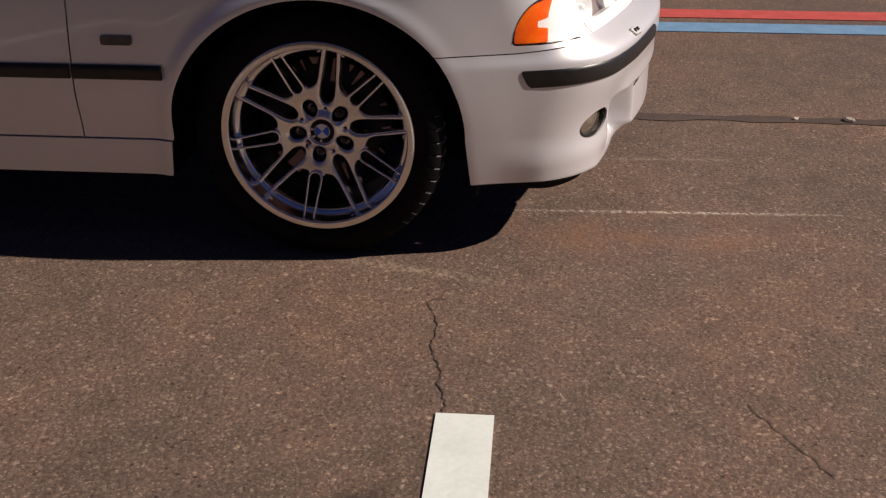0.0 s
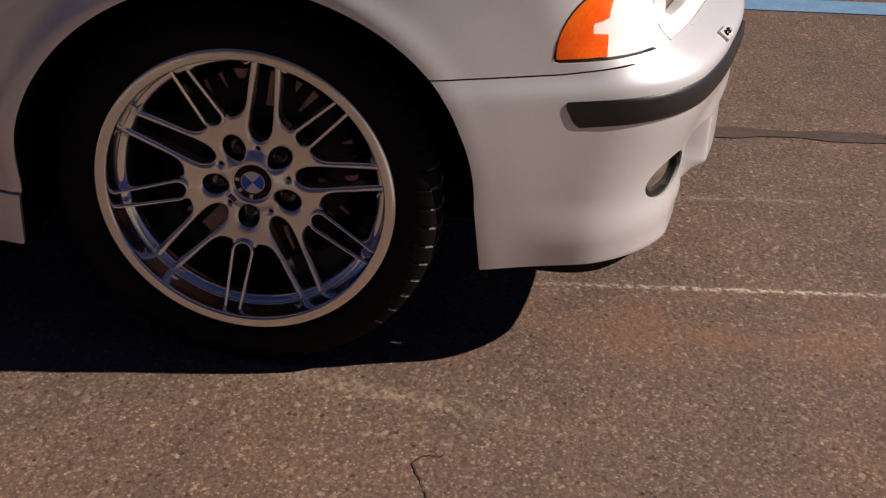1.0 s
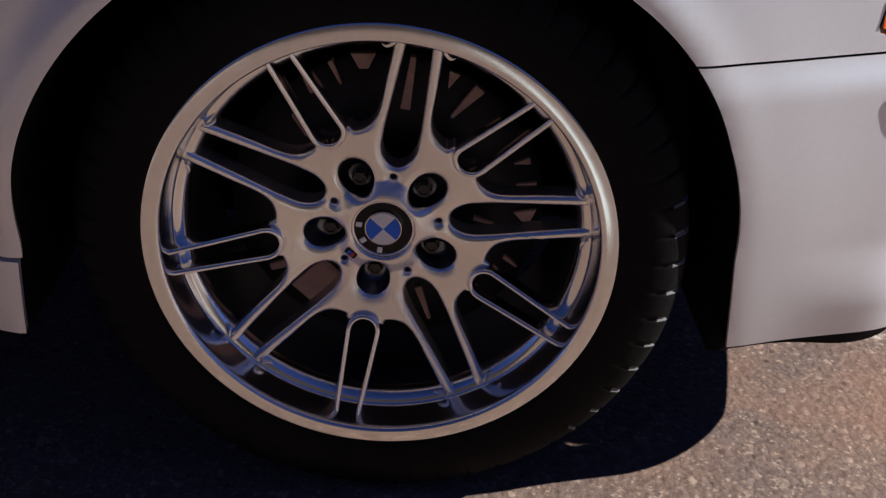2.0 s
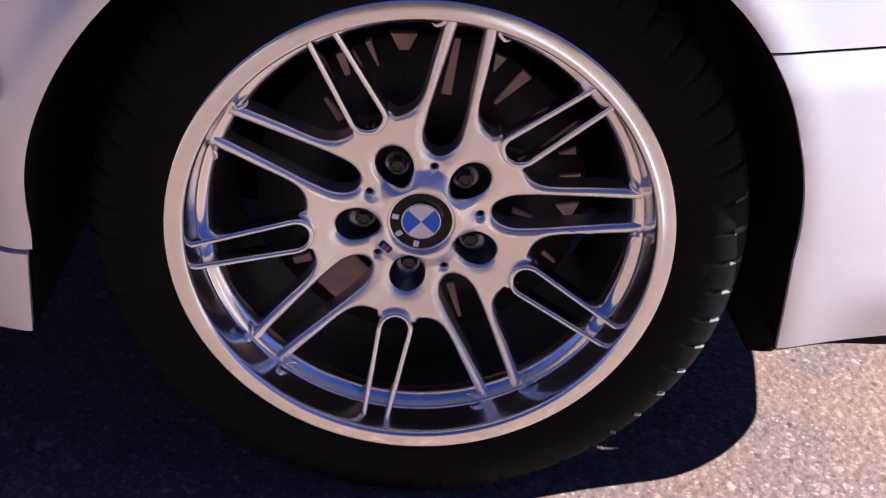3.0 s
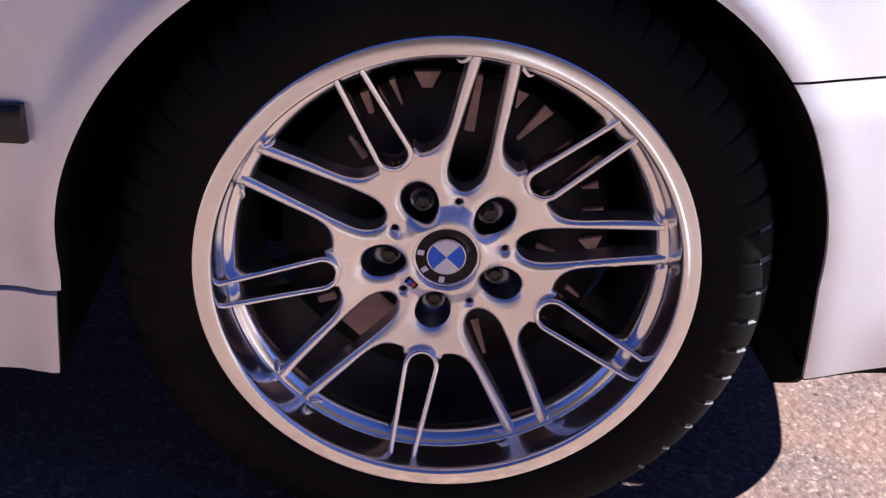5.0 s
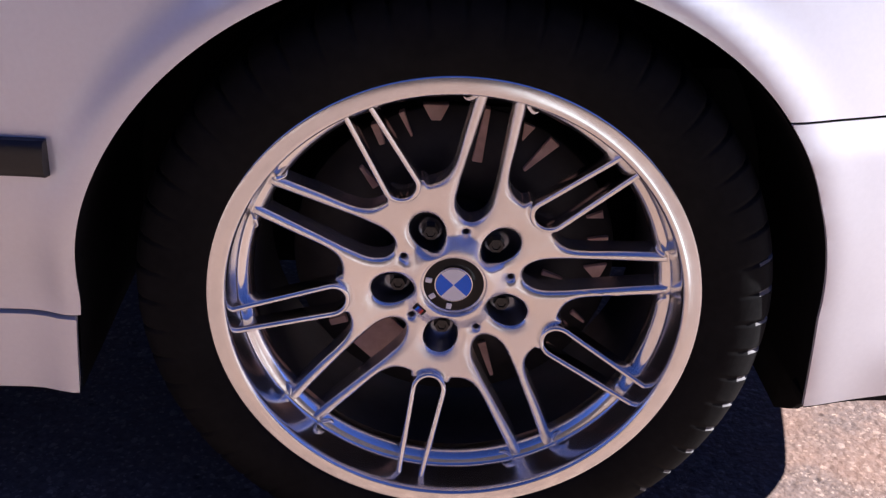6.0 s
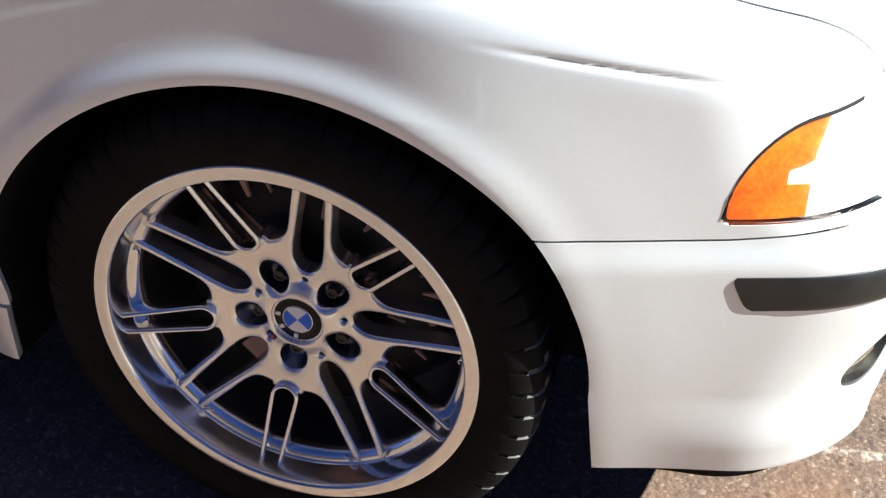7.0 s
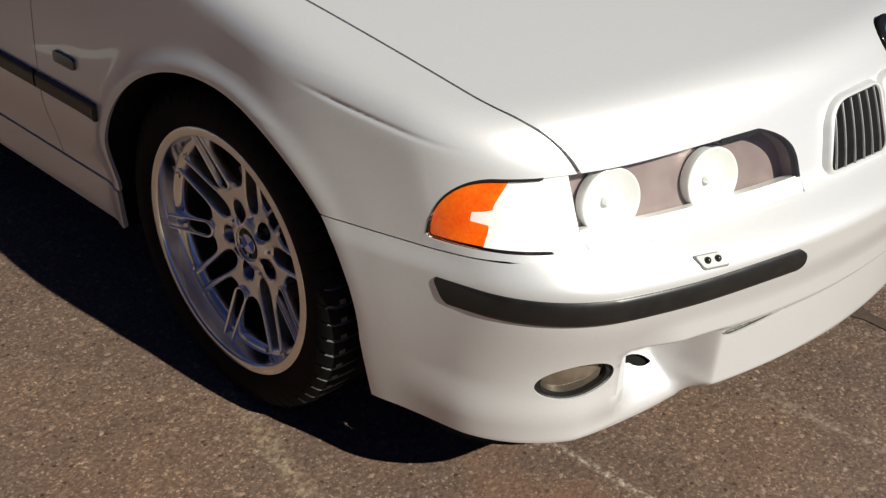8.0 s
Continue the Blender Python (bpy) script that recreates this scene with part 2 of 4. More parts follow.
spot_co, flat, far, rings, groove = tn.new("ShaderNodeTexCoord"), tn.new("ShaderNodeVectorMath"), tn.new("ShaderNodeVectorMath"), tn.new("ShaderNodeTexNoise"), tn.new("ShaderNodeBump")
flat.operation, far.operation, flat.inputs[1].default_value = "MULTIPLY", "LENGTH", (1, 0, 1)
rings.noise_dimensions, rings.inputs["Scale"].default_value, rings.inputs["Detail"].default_value = "1D", 1400.0, 3.0
groove.inputs["Strength"].default_value, groove.inputs["Distance"].default_value = 0.35, 0.00025
tl.new(spot_co.outputs["Object"], flat.inputs[0]), tl.new(flat.outputs[0], far.inputs[0]), tl.new(far.outputs["Value"], rings.inputs["W"])
tl.new(rings.outputs["Fac"], groove.inputs["Height"]), tl.new(groove.outputs[0], tn["Principled BSDF"].inputs["Normal"])
# tan of the lit patches seen behind the spokes, light put into the colour
lit_tan = surface("lit_tan", (0.46, 0.28, 0.22), (0.72, 0.49, 0.40), 0.6, 0.0, 60)
lining = surface("lining", (0.006, 0.006, 0.006), (0.012, 0.012, 0.012), 0.85, scale=60)
lining.node_tree.nodes["Principled BSDF"].inputs["Specular IOR Level"].default_value = 0.08
mesh_grey = surface("mesh_grey", (0.0, 0.0, 0.0), (0.30, 0.29, 0.28), 0.7, scale=330, detail=1.0)
# metal behind the spokes: its shade is put into the near-black colour
shaded_iron = surface("shaded_iron", (0.016, 0.015, 0.014), (0.030, 0.027, 0.025), 0.6, 0.3, 80)
marker = surface("marker", (0.05, 0.05, 0.05), (0.09, 0.085, 0.08), 0.2, scale=60)
amber = surface("amber", (0.86, 0.095, 0.003), (0.95, 0.21, 0.008), 0.25, scale=180, bump=0.001)
lamp_glass = surface("lamp_glass", (0.20, 0.16, 0.12), (0.34, 0.28, 0.22), 0.10, 0.6, 45, coat=1.0)
pad_grey = surface("pad_grey", (0.20, 0.20, 0.20), (0.26, 0.26, 0.26), 0.35, scale=80)
slat_grey = surface("slat_grey", (0.42, 0.41, 0.42), (0.52, 0.51, 0.52), 0.35, 0.7, 90)
frame_chrome = surface("frame_chrome", (0.74, 0.74, 0.75), (0.80, 0.80, 0.80), 0.36, 0.4, 60)
housing = surface("housing", (0.26, 0.20, 0.19), (0.36, 0.28, 0.27), 0.35, 0.3, 20)
bowl = surface("bowl", (0.82, 0.82, 0.82), (0.88, 0.88, 0.87), 0.40, 0.3, 30)
silver = surface("silver", (0.75, 0.75, 0.74), (0.82, 0.82, 0.8), 0.15, 1.0, 30)
black_gloss = surface("black_gloss", (0.008, 0.008, 0.009), (0.012, 0.012, 0.012), 0.12, scale=20)
black_gloss.node_tree.nodes["Principled BSDF"].inputs["Specular IOR Level"].default_value = 0.2
blue = surface("blue", (0.006, 0.13, 0.78), (0.008, 0.16, 0.85), 0.2, scale=50)
violet = surface("violet", (0.10, 0.03, 0.22), (0.14, 0.05, 0.28), 0.2, scale=50)
red = surface("red", (0.5, 0.03, 0.03), (0.6, 0.05, 0.04), 0.2, scale=50)
nozzle_dark = surface("nozzle_dark", (0.05, 0.05, 0.05), (0.08, 0.08, 0.08), 0.22, 0.6, 60)
pad_pale = surface("pad_pale", (0.52, 0.52, 0.51), (0.60, 0.60, 0.59), 0.4, scale=80)
white = surface("white", (0.80, 0.81, 0.82), (0.87, 0.87, 0.87), 0.3, scale=50)
glass, gn, gl, gb = material("glass")
gn.remove(gb)
clear, sheen, fres, both = gn.new("ShaderNodeBsdfTransparent"), gn.new("ShaderNodeBsdfGlossy"), gn.new("ShaderNodeFresnel"), gn.new("ShaderNodeMixShader")
clear.inputs[0].default_value, sheen.inputs["Roughness"].default_value, fres.inputs[0].default_value = (0.93, 0.95, 0.94, 1), 0.16, 1.5
gl.new(fres.outputs[0], both.inputs[0]), gl.new(clear.outputs[0], both.inputs[1]), gl.new(sheen.outputs[0], both.inputs[2])
gl.new(both.outputs[0], gn["Material Output"].inputs[0])
tint = surface("tint", (0.01, 0.012, 0.012), (0.014, 0.016, 0.016), 0.04, scale=5)


def make_asphalt():
    """Grit of many browns in dark binder, with worn patches, rust stains and dust at larger sizes."""
    m, n, l, b = material("asphalt")
    co = n.new("ShaderNodeTexCoord")

    def node(kind, **values):
        k = n.new(kind)
        for key, v in values.items():
            k.inputs[key.replace("_", " ")].default_value = v
        return k

    def mixed(kind, fac, a, c):
        k = n.new("ShaderNodeMix")
        k.data_type, k.blend_type = "RGBA", kind
        for slot, v in ((0, fac), (6, a), (7, c)):
            if hasattr(v, "is_linked"):
                l.new(v, k.inputs[slot])
            else:
                k.inputs[slot].default_value = v
        return k.outputs[2]

    def ramped(src, stops):
        k = n.new("ShaderNodeValToRGB")
        e = k.color_ramp.elements
        e[0].position, e[0].color = stops[0][0], (*stops[0][1], 1)
        e[1].position, e[1].color = stops[-1][0], (*stops[-1][1], 1)
        for p, c in stops[1:-1]:
            e.new(p).color = (*c, 1)
        l.new(src, k.inputs[0])
        return k.outputs[0]

    fine, coarse = node("ShaderNodeTexVoronoi", Scale=260.0), node("ShaderNodeTexVoronoi", Scale=105.0)
    patch, blot, grain = node("ShaderNodeTexNoise", Scale=1.3, Detail=5.0), node("ShaderNodeTexNoise", Scale=9.0, Detail=6.0), node("ShaderNodeTexNoise", Scale=75.0, Detail=7.0)
    for k in (fine, coarse, patch, blot, grain):
        l.new(co.outputs["Object"], k.inputs["Vector"])
    sep, sep2 = n.new("ShaderNodeSeparateColor"), n.new("ShaderNodeSeparateColor")
    l.new(fine.outputs["Color"], sep.inputs[0]), l.new(coarse.outputs["Color"], sep2.inputs[0])
    small = ramped(sep.outputs[0], [(0.0, (0.100, 0.069, 0.054)), (0.5, (0.140, 0.098, 0.077)), (0.87, (0.170, 0.120, 0.092)), (1.0, (0.40, 0.30, 0.225))])
    big = ramped(sep2.outputs[1], [(0.0, (0.108, 0.074, 0.058)), (0.6, (0.147, 0.103, 0.081)), (0.94, (0.175, 0.126, 0.098)), (1.0, (0.44, 0.34, 0.26))])
    col = mixed("MIX", 0.42, small, big)
    gap = ramped(coarse.outputs["Distance"], [(0.0, (1.0, 1.0, 1.0)), (0.5, (0.97, 0.97, 0.97)), (0.8, (0.74, 0.71, 0.69))])
    col = mixed("MULTIPLY", 0.35, col, gap)
    wear = ramped(patch.outputs["Fac"], [(0.32, (0.88, 0.86, 0.87)), (0.5, (1.0, 0.97, 0.94)), (0.68, (1.16, 1.06, 0.95))])
    col = mixed("MULTIPLY", 1.0, col, wear)
    spots = ramped(blot.outputs["Fac"], [(0.30, (0.86, 0.86, 0.86)), (0.5, (1.0, 1.0, 1.0)), (0.72, (1.15, 1.11, 1.05))])
    col = mixed("MULTIPLY", 1.0, col, spots)
    pit = node("ShaderNodeTexVoronoi", Scale=34.0)
    pit.inputs["Randomness"].default_value = 1.0
    l.new(co.outputs["Object"], pit.inputs["Vector"])
    hollow = ramped(pit.outputs["Distance"], [(0.0, (0.30, 0.27, 0.26)), (0.10, (0.45, 0.42, 0.40)), (0.17, (1.0, 1.0, 1.0))])
    col = mixed("MULTIPLY", 0.9, col, hollow)
    clump = node("ShaderNodeTexNoise", Scale=95.0, Detail=3.0)
    l.new(co.outputs["Object"], clump.inputs["Vector"])
    chunks = ramped(clump.outputs["Fac"], [(0.36, (0.85, 0.84, 0.84)), (0.5, (1.0, 1.0, 1.02)), (0.66, (1.20, 1.16, 1.12))])
    col = mixed("MULTIPLY", 1.0, col, chunks)
    # a rusty stain ahead of the wheel, a few scuffs of dust along the bay and a dark blotch
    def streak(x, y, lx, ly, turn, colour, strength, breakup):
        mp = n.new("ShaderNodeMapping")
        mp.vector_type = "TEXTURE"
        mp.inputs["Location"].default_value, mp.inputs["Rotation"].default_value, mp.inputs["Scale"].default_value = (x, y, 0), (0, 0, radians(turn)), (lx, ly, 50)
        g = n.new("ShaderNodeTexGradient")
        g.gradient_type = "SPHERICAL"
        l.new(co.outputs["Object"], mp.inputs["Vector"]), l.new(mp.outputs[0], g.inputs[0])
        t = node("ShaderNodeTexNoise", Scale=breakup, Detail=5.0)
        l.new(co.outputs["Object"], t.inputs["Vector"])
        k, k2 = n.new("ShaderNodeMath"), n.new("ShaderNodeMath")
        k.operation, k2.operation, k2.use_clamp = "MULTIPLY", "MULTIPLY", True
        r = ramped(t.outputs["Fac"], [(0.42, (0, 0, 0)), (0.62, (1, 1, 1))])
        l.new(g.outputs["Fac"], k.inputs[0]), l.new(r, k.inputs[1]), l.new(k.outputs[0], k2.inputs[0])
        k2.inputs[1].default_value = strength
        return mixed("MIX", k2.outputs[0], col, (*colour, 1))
    col = streak(0.75, 0.18, 0.70, 0.20, 6, (0.25, 0.125, 0.070), 0.75, 5)
    col = streak(0.95, 0.350, 0.60, 0.012, 2, (0.50, 0.43, 0.35), 1.5, 75)
    col = streak(0.25, -0.07, 0.34, 0.030, -14, (0.33, 0.25, 0.17), 1.0, 60)
    col = streak(0.95, 0.78, 0.30, 0.015, 2, (0.34, 0.28, 0.23), 0.9, 40)
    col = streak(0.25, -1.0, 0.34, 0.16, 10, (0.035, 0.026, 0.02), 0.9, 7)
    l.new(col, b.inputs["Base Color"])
    b.inputs["Roughness"].default_value = 0.7
    b.inputs["Specular IOR Level"].default_value = 0.35
    h, h2 = n.new("ShaderNodeMath"), n.new("ShaderNodeMath")
    h.operation, h2.operation = "MULTIPLY_ADD", "MULTIPLY_ADD"
    h.inputs[1].default_value, h2.inputs[1].default_value = -0.45, 1.5
    l.new(coarse.outputs["Distance"], h.inputs[0]), l.new(grain.outputs["Fac"], h2.inputs[0])
    l.new(h.outputs[0], h2.inputs[2]), l.new(sep.outputs[0], h.inputs[2])
    bp = node("ShaderNodeBump", Strength=0.45, Distance=0.005)
    l.new(h2.outputs[0], bp.inputs["Height"]), l.new(bp.outputs[0], b.inputs["Normal"])
    return m


asphalt = make_asphalt()
joint = surface("joint", (0.03, 0.02, 0.016), (0.075, 0.05, 0.038), 0.9, scale=60, bump=0.004)
joint_fill = surface("joint_fill", (0.050, 0.033, 0.026), (0.085, 0.058, 0.045), 0.9, scale=50, bump=0.003)
line_white = surface("line_white", (0.66, 0.72, 0.67), (0.76, 0.82, 0.77), 0.6, scale=90, bump=0.0006)
line_red = surface("line_red", (0.45, 0.06, 0.05), (0.6, 0.1, 0.08), 0.7, scale=90)
line_blue = surface("line_blue", (0.12, 0.25, 0.42), (0.18, 0.34, 0.5), 0.7, scale=90)

# ---- ground ----
bm = bmesh.new()
bmesh.ops.create_grid(bm, x_segments=8, y_segments=8, size=400)
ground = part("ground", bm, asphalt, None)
tagged(ground, "worn brown-grey asphalt car park with coarse grit", "ground", kind="structure")


def strip_on_ground(name, x0, x1, y0, y1, mat, label, height=0.004):
    b = bmesh.new()
    box(b, x0, x1, y0, y1, -0.01, height)
    return tagged(part(name, b, mat, None), label, "road marking", kind="structure")


strip_on_ground("bay_line", 0.359, 0.475, -5.5, -0.709, line_white, "white painted parking bay line on the asphalt")
strip_on_ground("bay_line", -2.02, -1.915, -5.5, -0.705, line_white, "white painted parking bay line on the asphalt")
strip_on_ground("red_line", -12, 14, 2.70, 2.87, line_red, "faded red painted line on the asphalt")
strip_on_ground("blue_line", -12, 14, 2.43, 2.60, line_blue, "faded light blue painted line on the asphalt")



def ragged(name, pts, width, mat, label, category, height, wobble, seed):
    """A ribbon with ragged edges along a line of places on the ground."""
    rnd = random.Random(seed)
    V, F = [], []
    dense = []
    for (ax, ay), (bx, by) in zip(pts, pts[1:]):
        k = max(2, int(math.hypot(bx - ax, by - ay) / wobble[0]))
        dense += [(ax + (bx - ax) * i / k, ay + (by - ay) * i / k) for i in range(k)]
    dense.append(pts[-1])
    for i, (x, y) in enumerate(dense):
        a, c = dense[max(i - 1, 0)], dense[min(i + 1, len(dense) - 1)]
        h = math.hypot(c[0] - a[0], c[1] - a[1])
        nx, ny = -(c[1] - a[1]) / h, (c[0] - a[0]) / h
        end = 0.25 if i in (0, len(dense) - 1) else 1.0
        s0, s1, o = width / 2 * end * rnd.uniform(0.5, 1.3), width / 2 * end * rnd.uniform(0.5, 1.3), rnd.uniform(-1, 1) * wobble[1]
        V += [(x + nx * (o - s0), y + ny * (o - s0), height), (x + nx * (o + s1), y + ny * (o + s1), height)]
    F = [(2 * i, 2 * i + 2, 2 * i + 3, 2 * i + 1) for i in range(len(dense) - 1)]
    ob = linked(name, V, F, mat, None, label, smooth=False)
    return tagged(ob, label, category, kind="structure")


ragged("asphalt_joint", [(-12, 1.20), (14, 1.20)], 0.066, joint_fill, "dark brown joint between two layers of asphalt", "joint", 0.0025, (0.06, 0.0012), 3)
ragged("crack", [(0.375, -0.71), (0.372, -0.66), (0.352, -0.60), (0.356, -0.55), (0.336, -0.50), (0.325, -0.44), (0.328, -0.36), (0.318, -0.30)], 0.0034, joint, "thin dark crack in the asphalt", "crack", 0.0018, (0.010, 0.004), 5)
ragged("crack", [(0.318, -0.30), (0.295, -0.245), (0.31, -0.225), (0.345, -0.222)], 0.0028, joint, "thin dark crack in the asphalt", "crack", 0.0018, (0.010, 0.003), 6)
ragged("crack", [(0.98, -0.62), (1.01, -0.69), (1.05, -0.76), (1.10, -0.86)], 0.0028, joint, "thin dark crack in the asphalt", "crack", 0.0018, (0.012, 0.004), 7)


def pebble(x, y, size, mat, seed):
    rnd = random.Random(seed)
    b = bmesh.new()
    bmesh.ops.create_icosphere(b, subdivisions=2, radius=size, matrix=pose(0, 0, size * 0.45) @ Matrix.Diagonal((1.5, 0.9, 0.6, 1)))
    for v in b.verts:
        v.co *= rnd.uniform(0.88, 1.1)
    me = bpy.data.meshes.new("pebble")
    b.to_mesh(me)
    b.free()
    me.materials.append(mat)
    ob = new("pebble", me)
    ob.matrix_basis = pose(x, y, 0.001, 0, 0, rnd.uniform(0, 360))
    return tagged(ob, "pale pebble lying in the asphalt joint", "pebble", "pebbles on the asphalt")


stone = surface("stone", (0.4, 0.36, 0.3), (0.62, 0.57, 0.5), 0.8, scale=120, bump=0.001)
for i, (x, y, d) in enumerate(((1.62, 1.200, 0.015), (1.44, 1.205, 0.009))):
    pebble(x, y, d, stone, i)

# an unseen plain wall added behind the camera, blocking sky light from the car's side
bm = bmesh.new()
box(bm, -30, 30, -7.4, -7, 0, 2.6)
tagged(part("unseen_wall", bm, surface("render_coat", (0.10, 0.085, 0.075), (0.14, 0.12, 0.10), 0.9, scale=4), None), "unseen brown wall added to darken the car's reflections", "wall", kind="structure")

# ---- the car ----
car = thing("car", pose(0, 0, 0), "silver-white four-door saloon with multi-spoke alloy wheels", "car")


def Yof(P):
    return np.abs(AXIS - P[:, 1])


def hood_edge(P):
    """Positive on the hood's side of its shut line."""
    return np.minimum(0.790 - 0.11 * P[:, 0] - 1.8 * np.maximum(P[:, 0] - 0.46, 0) ** 2, 0.82) - Yof(P)


def bumper_top(P):
    return 0.5315 + 0.06 * np.clip(P[:, 0] - 0.49, 0, 0.26)


def lamp(P):
    """Positive within the headlamp's outline."""
    x, Y, z = P[:, 0], Yof(P), P[:, 2]
    low = 0.5495 + 0.003 * ramp01(0.60, 0.75, x)
    t = np.clip((x - 0.476) / 0.08, 0, 1)
    top = 0.552 + 0.104 * np.sqrt(np.clip(1 - (1 - t) ** 2, 0, 1)) + 0.009 * ramp01(0.64, 0.74, x)
    inner = Y - 0.262 - 0.070 * (np.maximum(z - 0.585, 0) / 0.078) ** 3
    return np.minimum(np.minimum(z - low, top - z), np.minimum(inner, (x - 0.476)))


def notch(P):
    """Where the orange part of the lamp ends."""
    d = P[:, 2] - 0.597
    return 0.536 + 0.025 * ramp01(0.007, 0.012, np.abs(d)) + 0.25 * np.maximum(d - 0.02, 0)


def fog(P):
    along = np.array((0.055, 0.126, 0.018))
    along = along / np.linalg.norm(along)
    d = P - np.array((0.692, 0.1665, 0.3215))
    a = d @ along
    return 1 - np.hypot(a / 0.066, (d[:, 2] - a * along[2]) / 0.033)


def wedge(P):
    """The dark opening between fog lamp and chin."""
    Y, z = Yof(P), P[:, 2]
    t = np.clip((0.572 - Y) / 0.070, -0.2, 1)
    half = 0.0100 * np.minimum(t * 1.6, 1) * np.sqrt(np.clip((1 - t) / 0.35, 0, 1))
    return np.minimum(half - np.abs(z - 0.2835 + 0.017 * t), Y - 0.502)


def slit(P):
    """The narrow mesh-filled opening above the chin."""
    Y, z = Yof(P), P[:, 2]
    t = np.clip((0.456 - Y) / 0.145, 0, 1)
    return np.minimum(0.0085 * np.sqrt(np.clip(t * 8, 0, 1)) * (1 - 0.85 * t) - np.abs(z - 0.3485 - 0.009 * t * t), np.minimum(0.456 - Y, Y - 0.311))


def span(a, b, step):
    return np.linspace(a, b, max(2, int(round((b - a) / step)) + 1))


RISE = np.concatenate([span(-24, 12, 0.7)[:-1], span(12, 19, 0.16)[:-1], span(19, 26, 0.7)[:-1], span(26, 90, 1.6)])
LOW = np.concatenate([span(-24, -17, 0.6)[:-1], span(-17, -3, 0.22)[:-1], span(-3, 10, 0.4)])
DOOR = lambda P: P[:, 0] + 0.597 - (P[:, 2] - 0.45) * 0.04
FENDER = [DOOR, lambda P: arch(P[:, 0], P[:, 2]), lambda P: P[:, 2] - np.where(P[:, 0] > 0, bumper_top(P) + 0.0014 * (P[:, 0] < 0.605), 0.299), lambda P: -0.002 * (P[:, 2] > 0.585) - hood_edge(P), lambda P: -0.0007 * (Yof(P) > 0.735) - lamp(P)]
STRIP = [lambda P: P[:, 2] - 0.462, lambda P: 0.497 - P[:, 2]]


def bulge(P, mid=0.4795, half=0.0185):
    return 0.010 * np.sqrt(np.clip(1 - (np.abs(P[:, 2] - mid) / half) ** 3, 0, 1))


def strip_mid(P):
    return 0.469 + 0.0035 * ramp01(0.56, 0.38, Yof(P))


strip_us = span(0.3, 1.1, 0.010)
for other in (False, True):
    panel("front_fender", np.concatenate([span(-0.62, -0.45, 0.011)[:-1], span(-0.45, 0.45, 0.006)[:-1], span(0.45, 0.95, 0.008)]), RISE, FENDER, paint, car, "white front wing with a rolled wheel arch", mirror=other, depth=0.009)
    panel("front_door", span(-1.75, -0.58, 0.02), span(-14, 40, 1.0), [lambda P: -0.004 - DOOR(P), lambda P: P[:, 0] + 1.68, lambda P: P[:, 2] - 0.299, lambda P: 0.925 - P[:, 2]], paint, car, mirror=other)
    panel("rear_door", span(-2.75, -1.6, 0.02), span(-14, 40, 1.0), [lambda P: -1.684 - P[:, 0], lambda P: P[:, 0] + 2.60, lambda P: P[:, 2] - 0.299, lambda P: 0.925 - P[:, 2], lambda P: arch(P[:, 0], P[:, 2]) - 0.05], paint, car, mirror=other)
    panel("rub_strip", strip_us, span(-2, 4, 0.25), [lambda P: 0.0215 - np.abs(P[:, 2] - strip_mid(P)), lambda P: P[:, 0] - 0.498 - 0.5 * (0.4865 - P[:, 2]) - 0.007 * (np.abs(P[:, 2] - 0.469) / 0.0216) ** 5, lambda P: 0.0216 - np.hypot(np.maximum(0.354 - Yof(P), 0), P[:, 2] - strip_mid(P)), lambda P: Yof(P) - 0.324], trim_black, car, "black rubber bumper strip", lift=lambda P: 0.0008 + 0.65 * bulge(P, strip_mid(P), 0.0222) * (0.22 + 0.78 * ramp01(0.50, 0.66, P[:, 0])), depth=0.012, mirror=other)
    panel("side_moulding", span(-0.62, -0.3, 0.01), span(-1, 4, 0.25), STRIP + [lambda P: -0.371 - P[:, 0], lambda P: P[:, 0] + 0.596], trim_black, car, "black rubber side moulding", lift=lambda P: 0.005 + 0.6 * bulge(P), depth=0.02, mirror=other)
    panel("side_moulding", span(-1.7, -0.58, 0.02), span(-1, 4, 0.25), STRIP + [lambda P: -0.603 - P[:, 0], lambda P: P[:, 0] + 1.67], trim_black, car, "black rubber side moulding", lift=lambda P: 0.005 + 0.6 * bulge(P), depth=0.02, mirror=other)
    panel("side_skirt", span(-2.48, -0.3, 0.015), span(-24, -6, 0.7), [lambda P: arch(P[:, 0], P[:, 2]) - 0.004, lambda P: P[:, 2] - 0.199, lambda P: 0.295 - P[:, 2], lambda P: P[:, 0] + 2.45], paint, car, "white side skirt", lift=0.003, mirror=other)
    panel("side_marker", span(-0.6, -0.4, 0.006), span(4, 9, 0.2), [lambda P: 0.0115 - np.maximum(np.abs(P[:, 2] - 0.558), np.abs(P[:, 0] + 0.476) - 0.027)], marker, car, "small dark side marker lamp", lift=0.006, depth=0.01, mirror=other)
    head = panel("headlamp", span(0.2, 1.1, 0.010), span(2, 20, 0.5), [lambda P: lamp(P) + 0.003], housing, car, "clear twin headlamp with an orange corner", lift=-0.040, depth=-0.037, mirror=other)
    lens = panel("lens", span(0.2, 1.1, 0.006), span(2, 20, 0.5), [lamp], glass, head, "clear lens", depth=0.004, mirror=other)
    lens.visible_shadow = False
    panel("gasket", span(0.2, 0.8, 0.005), span(2, 20, 0.2), [lambda P: lamp(P) + 0.001, lambda P: 0.0030 - lamp(P), lambda P: np.minimum(P[:, 2] - 0.557, 0.60 - P[:, 0])], trim_black, head, "black rubber gasket", lift=0.001, depth=0.01, mirror=other)
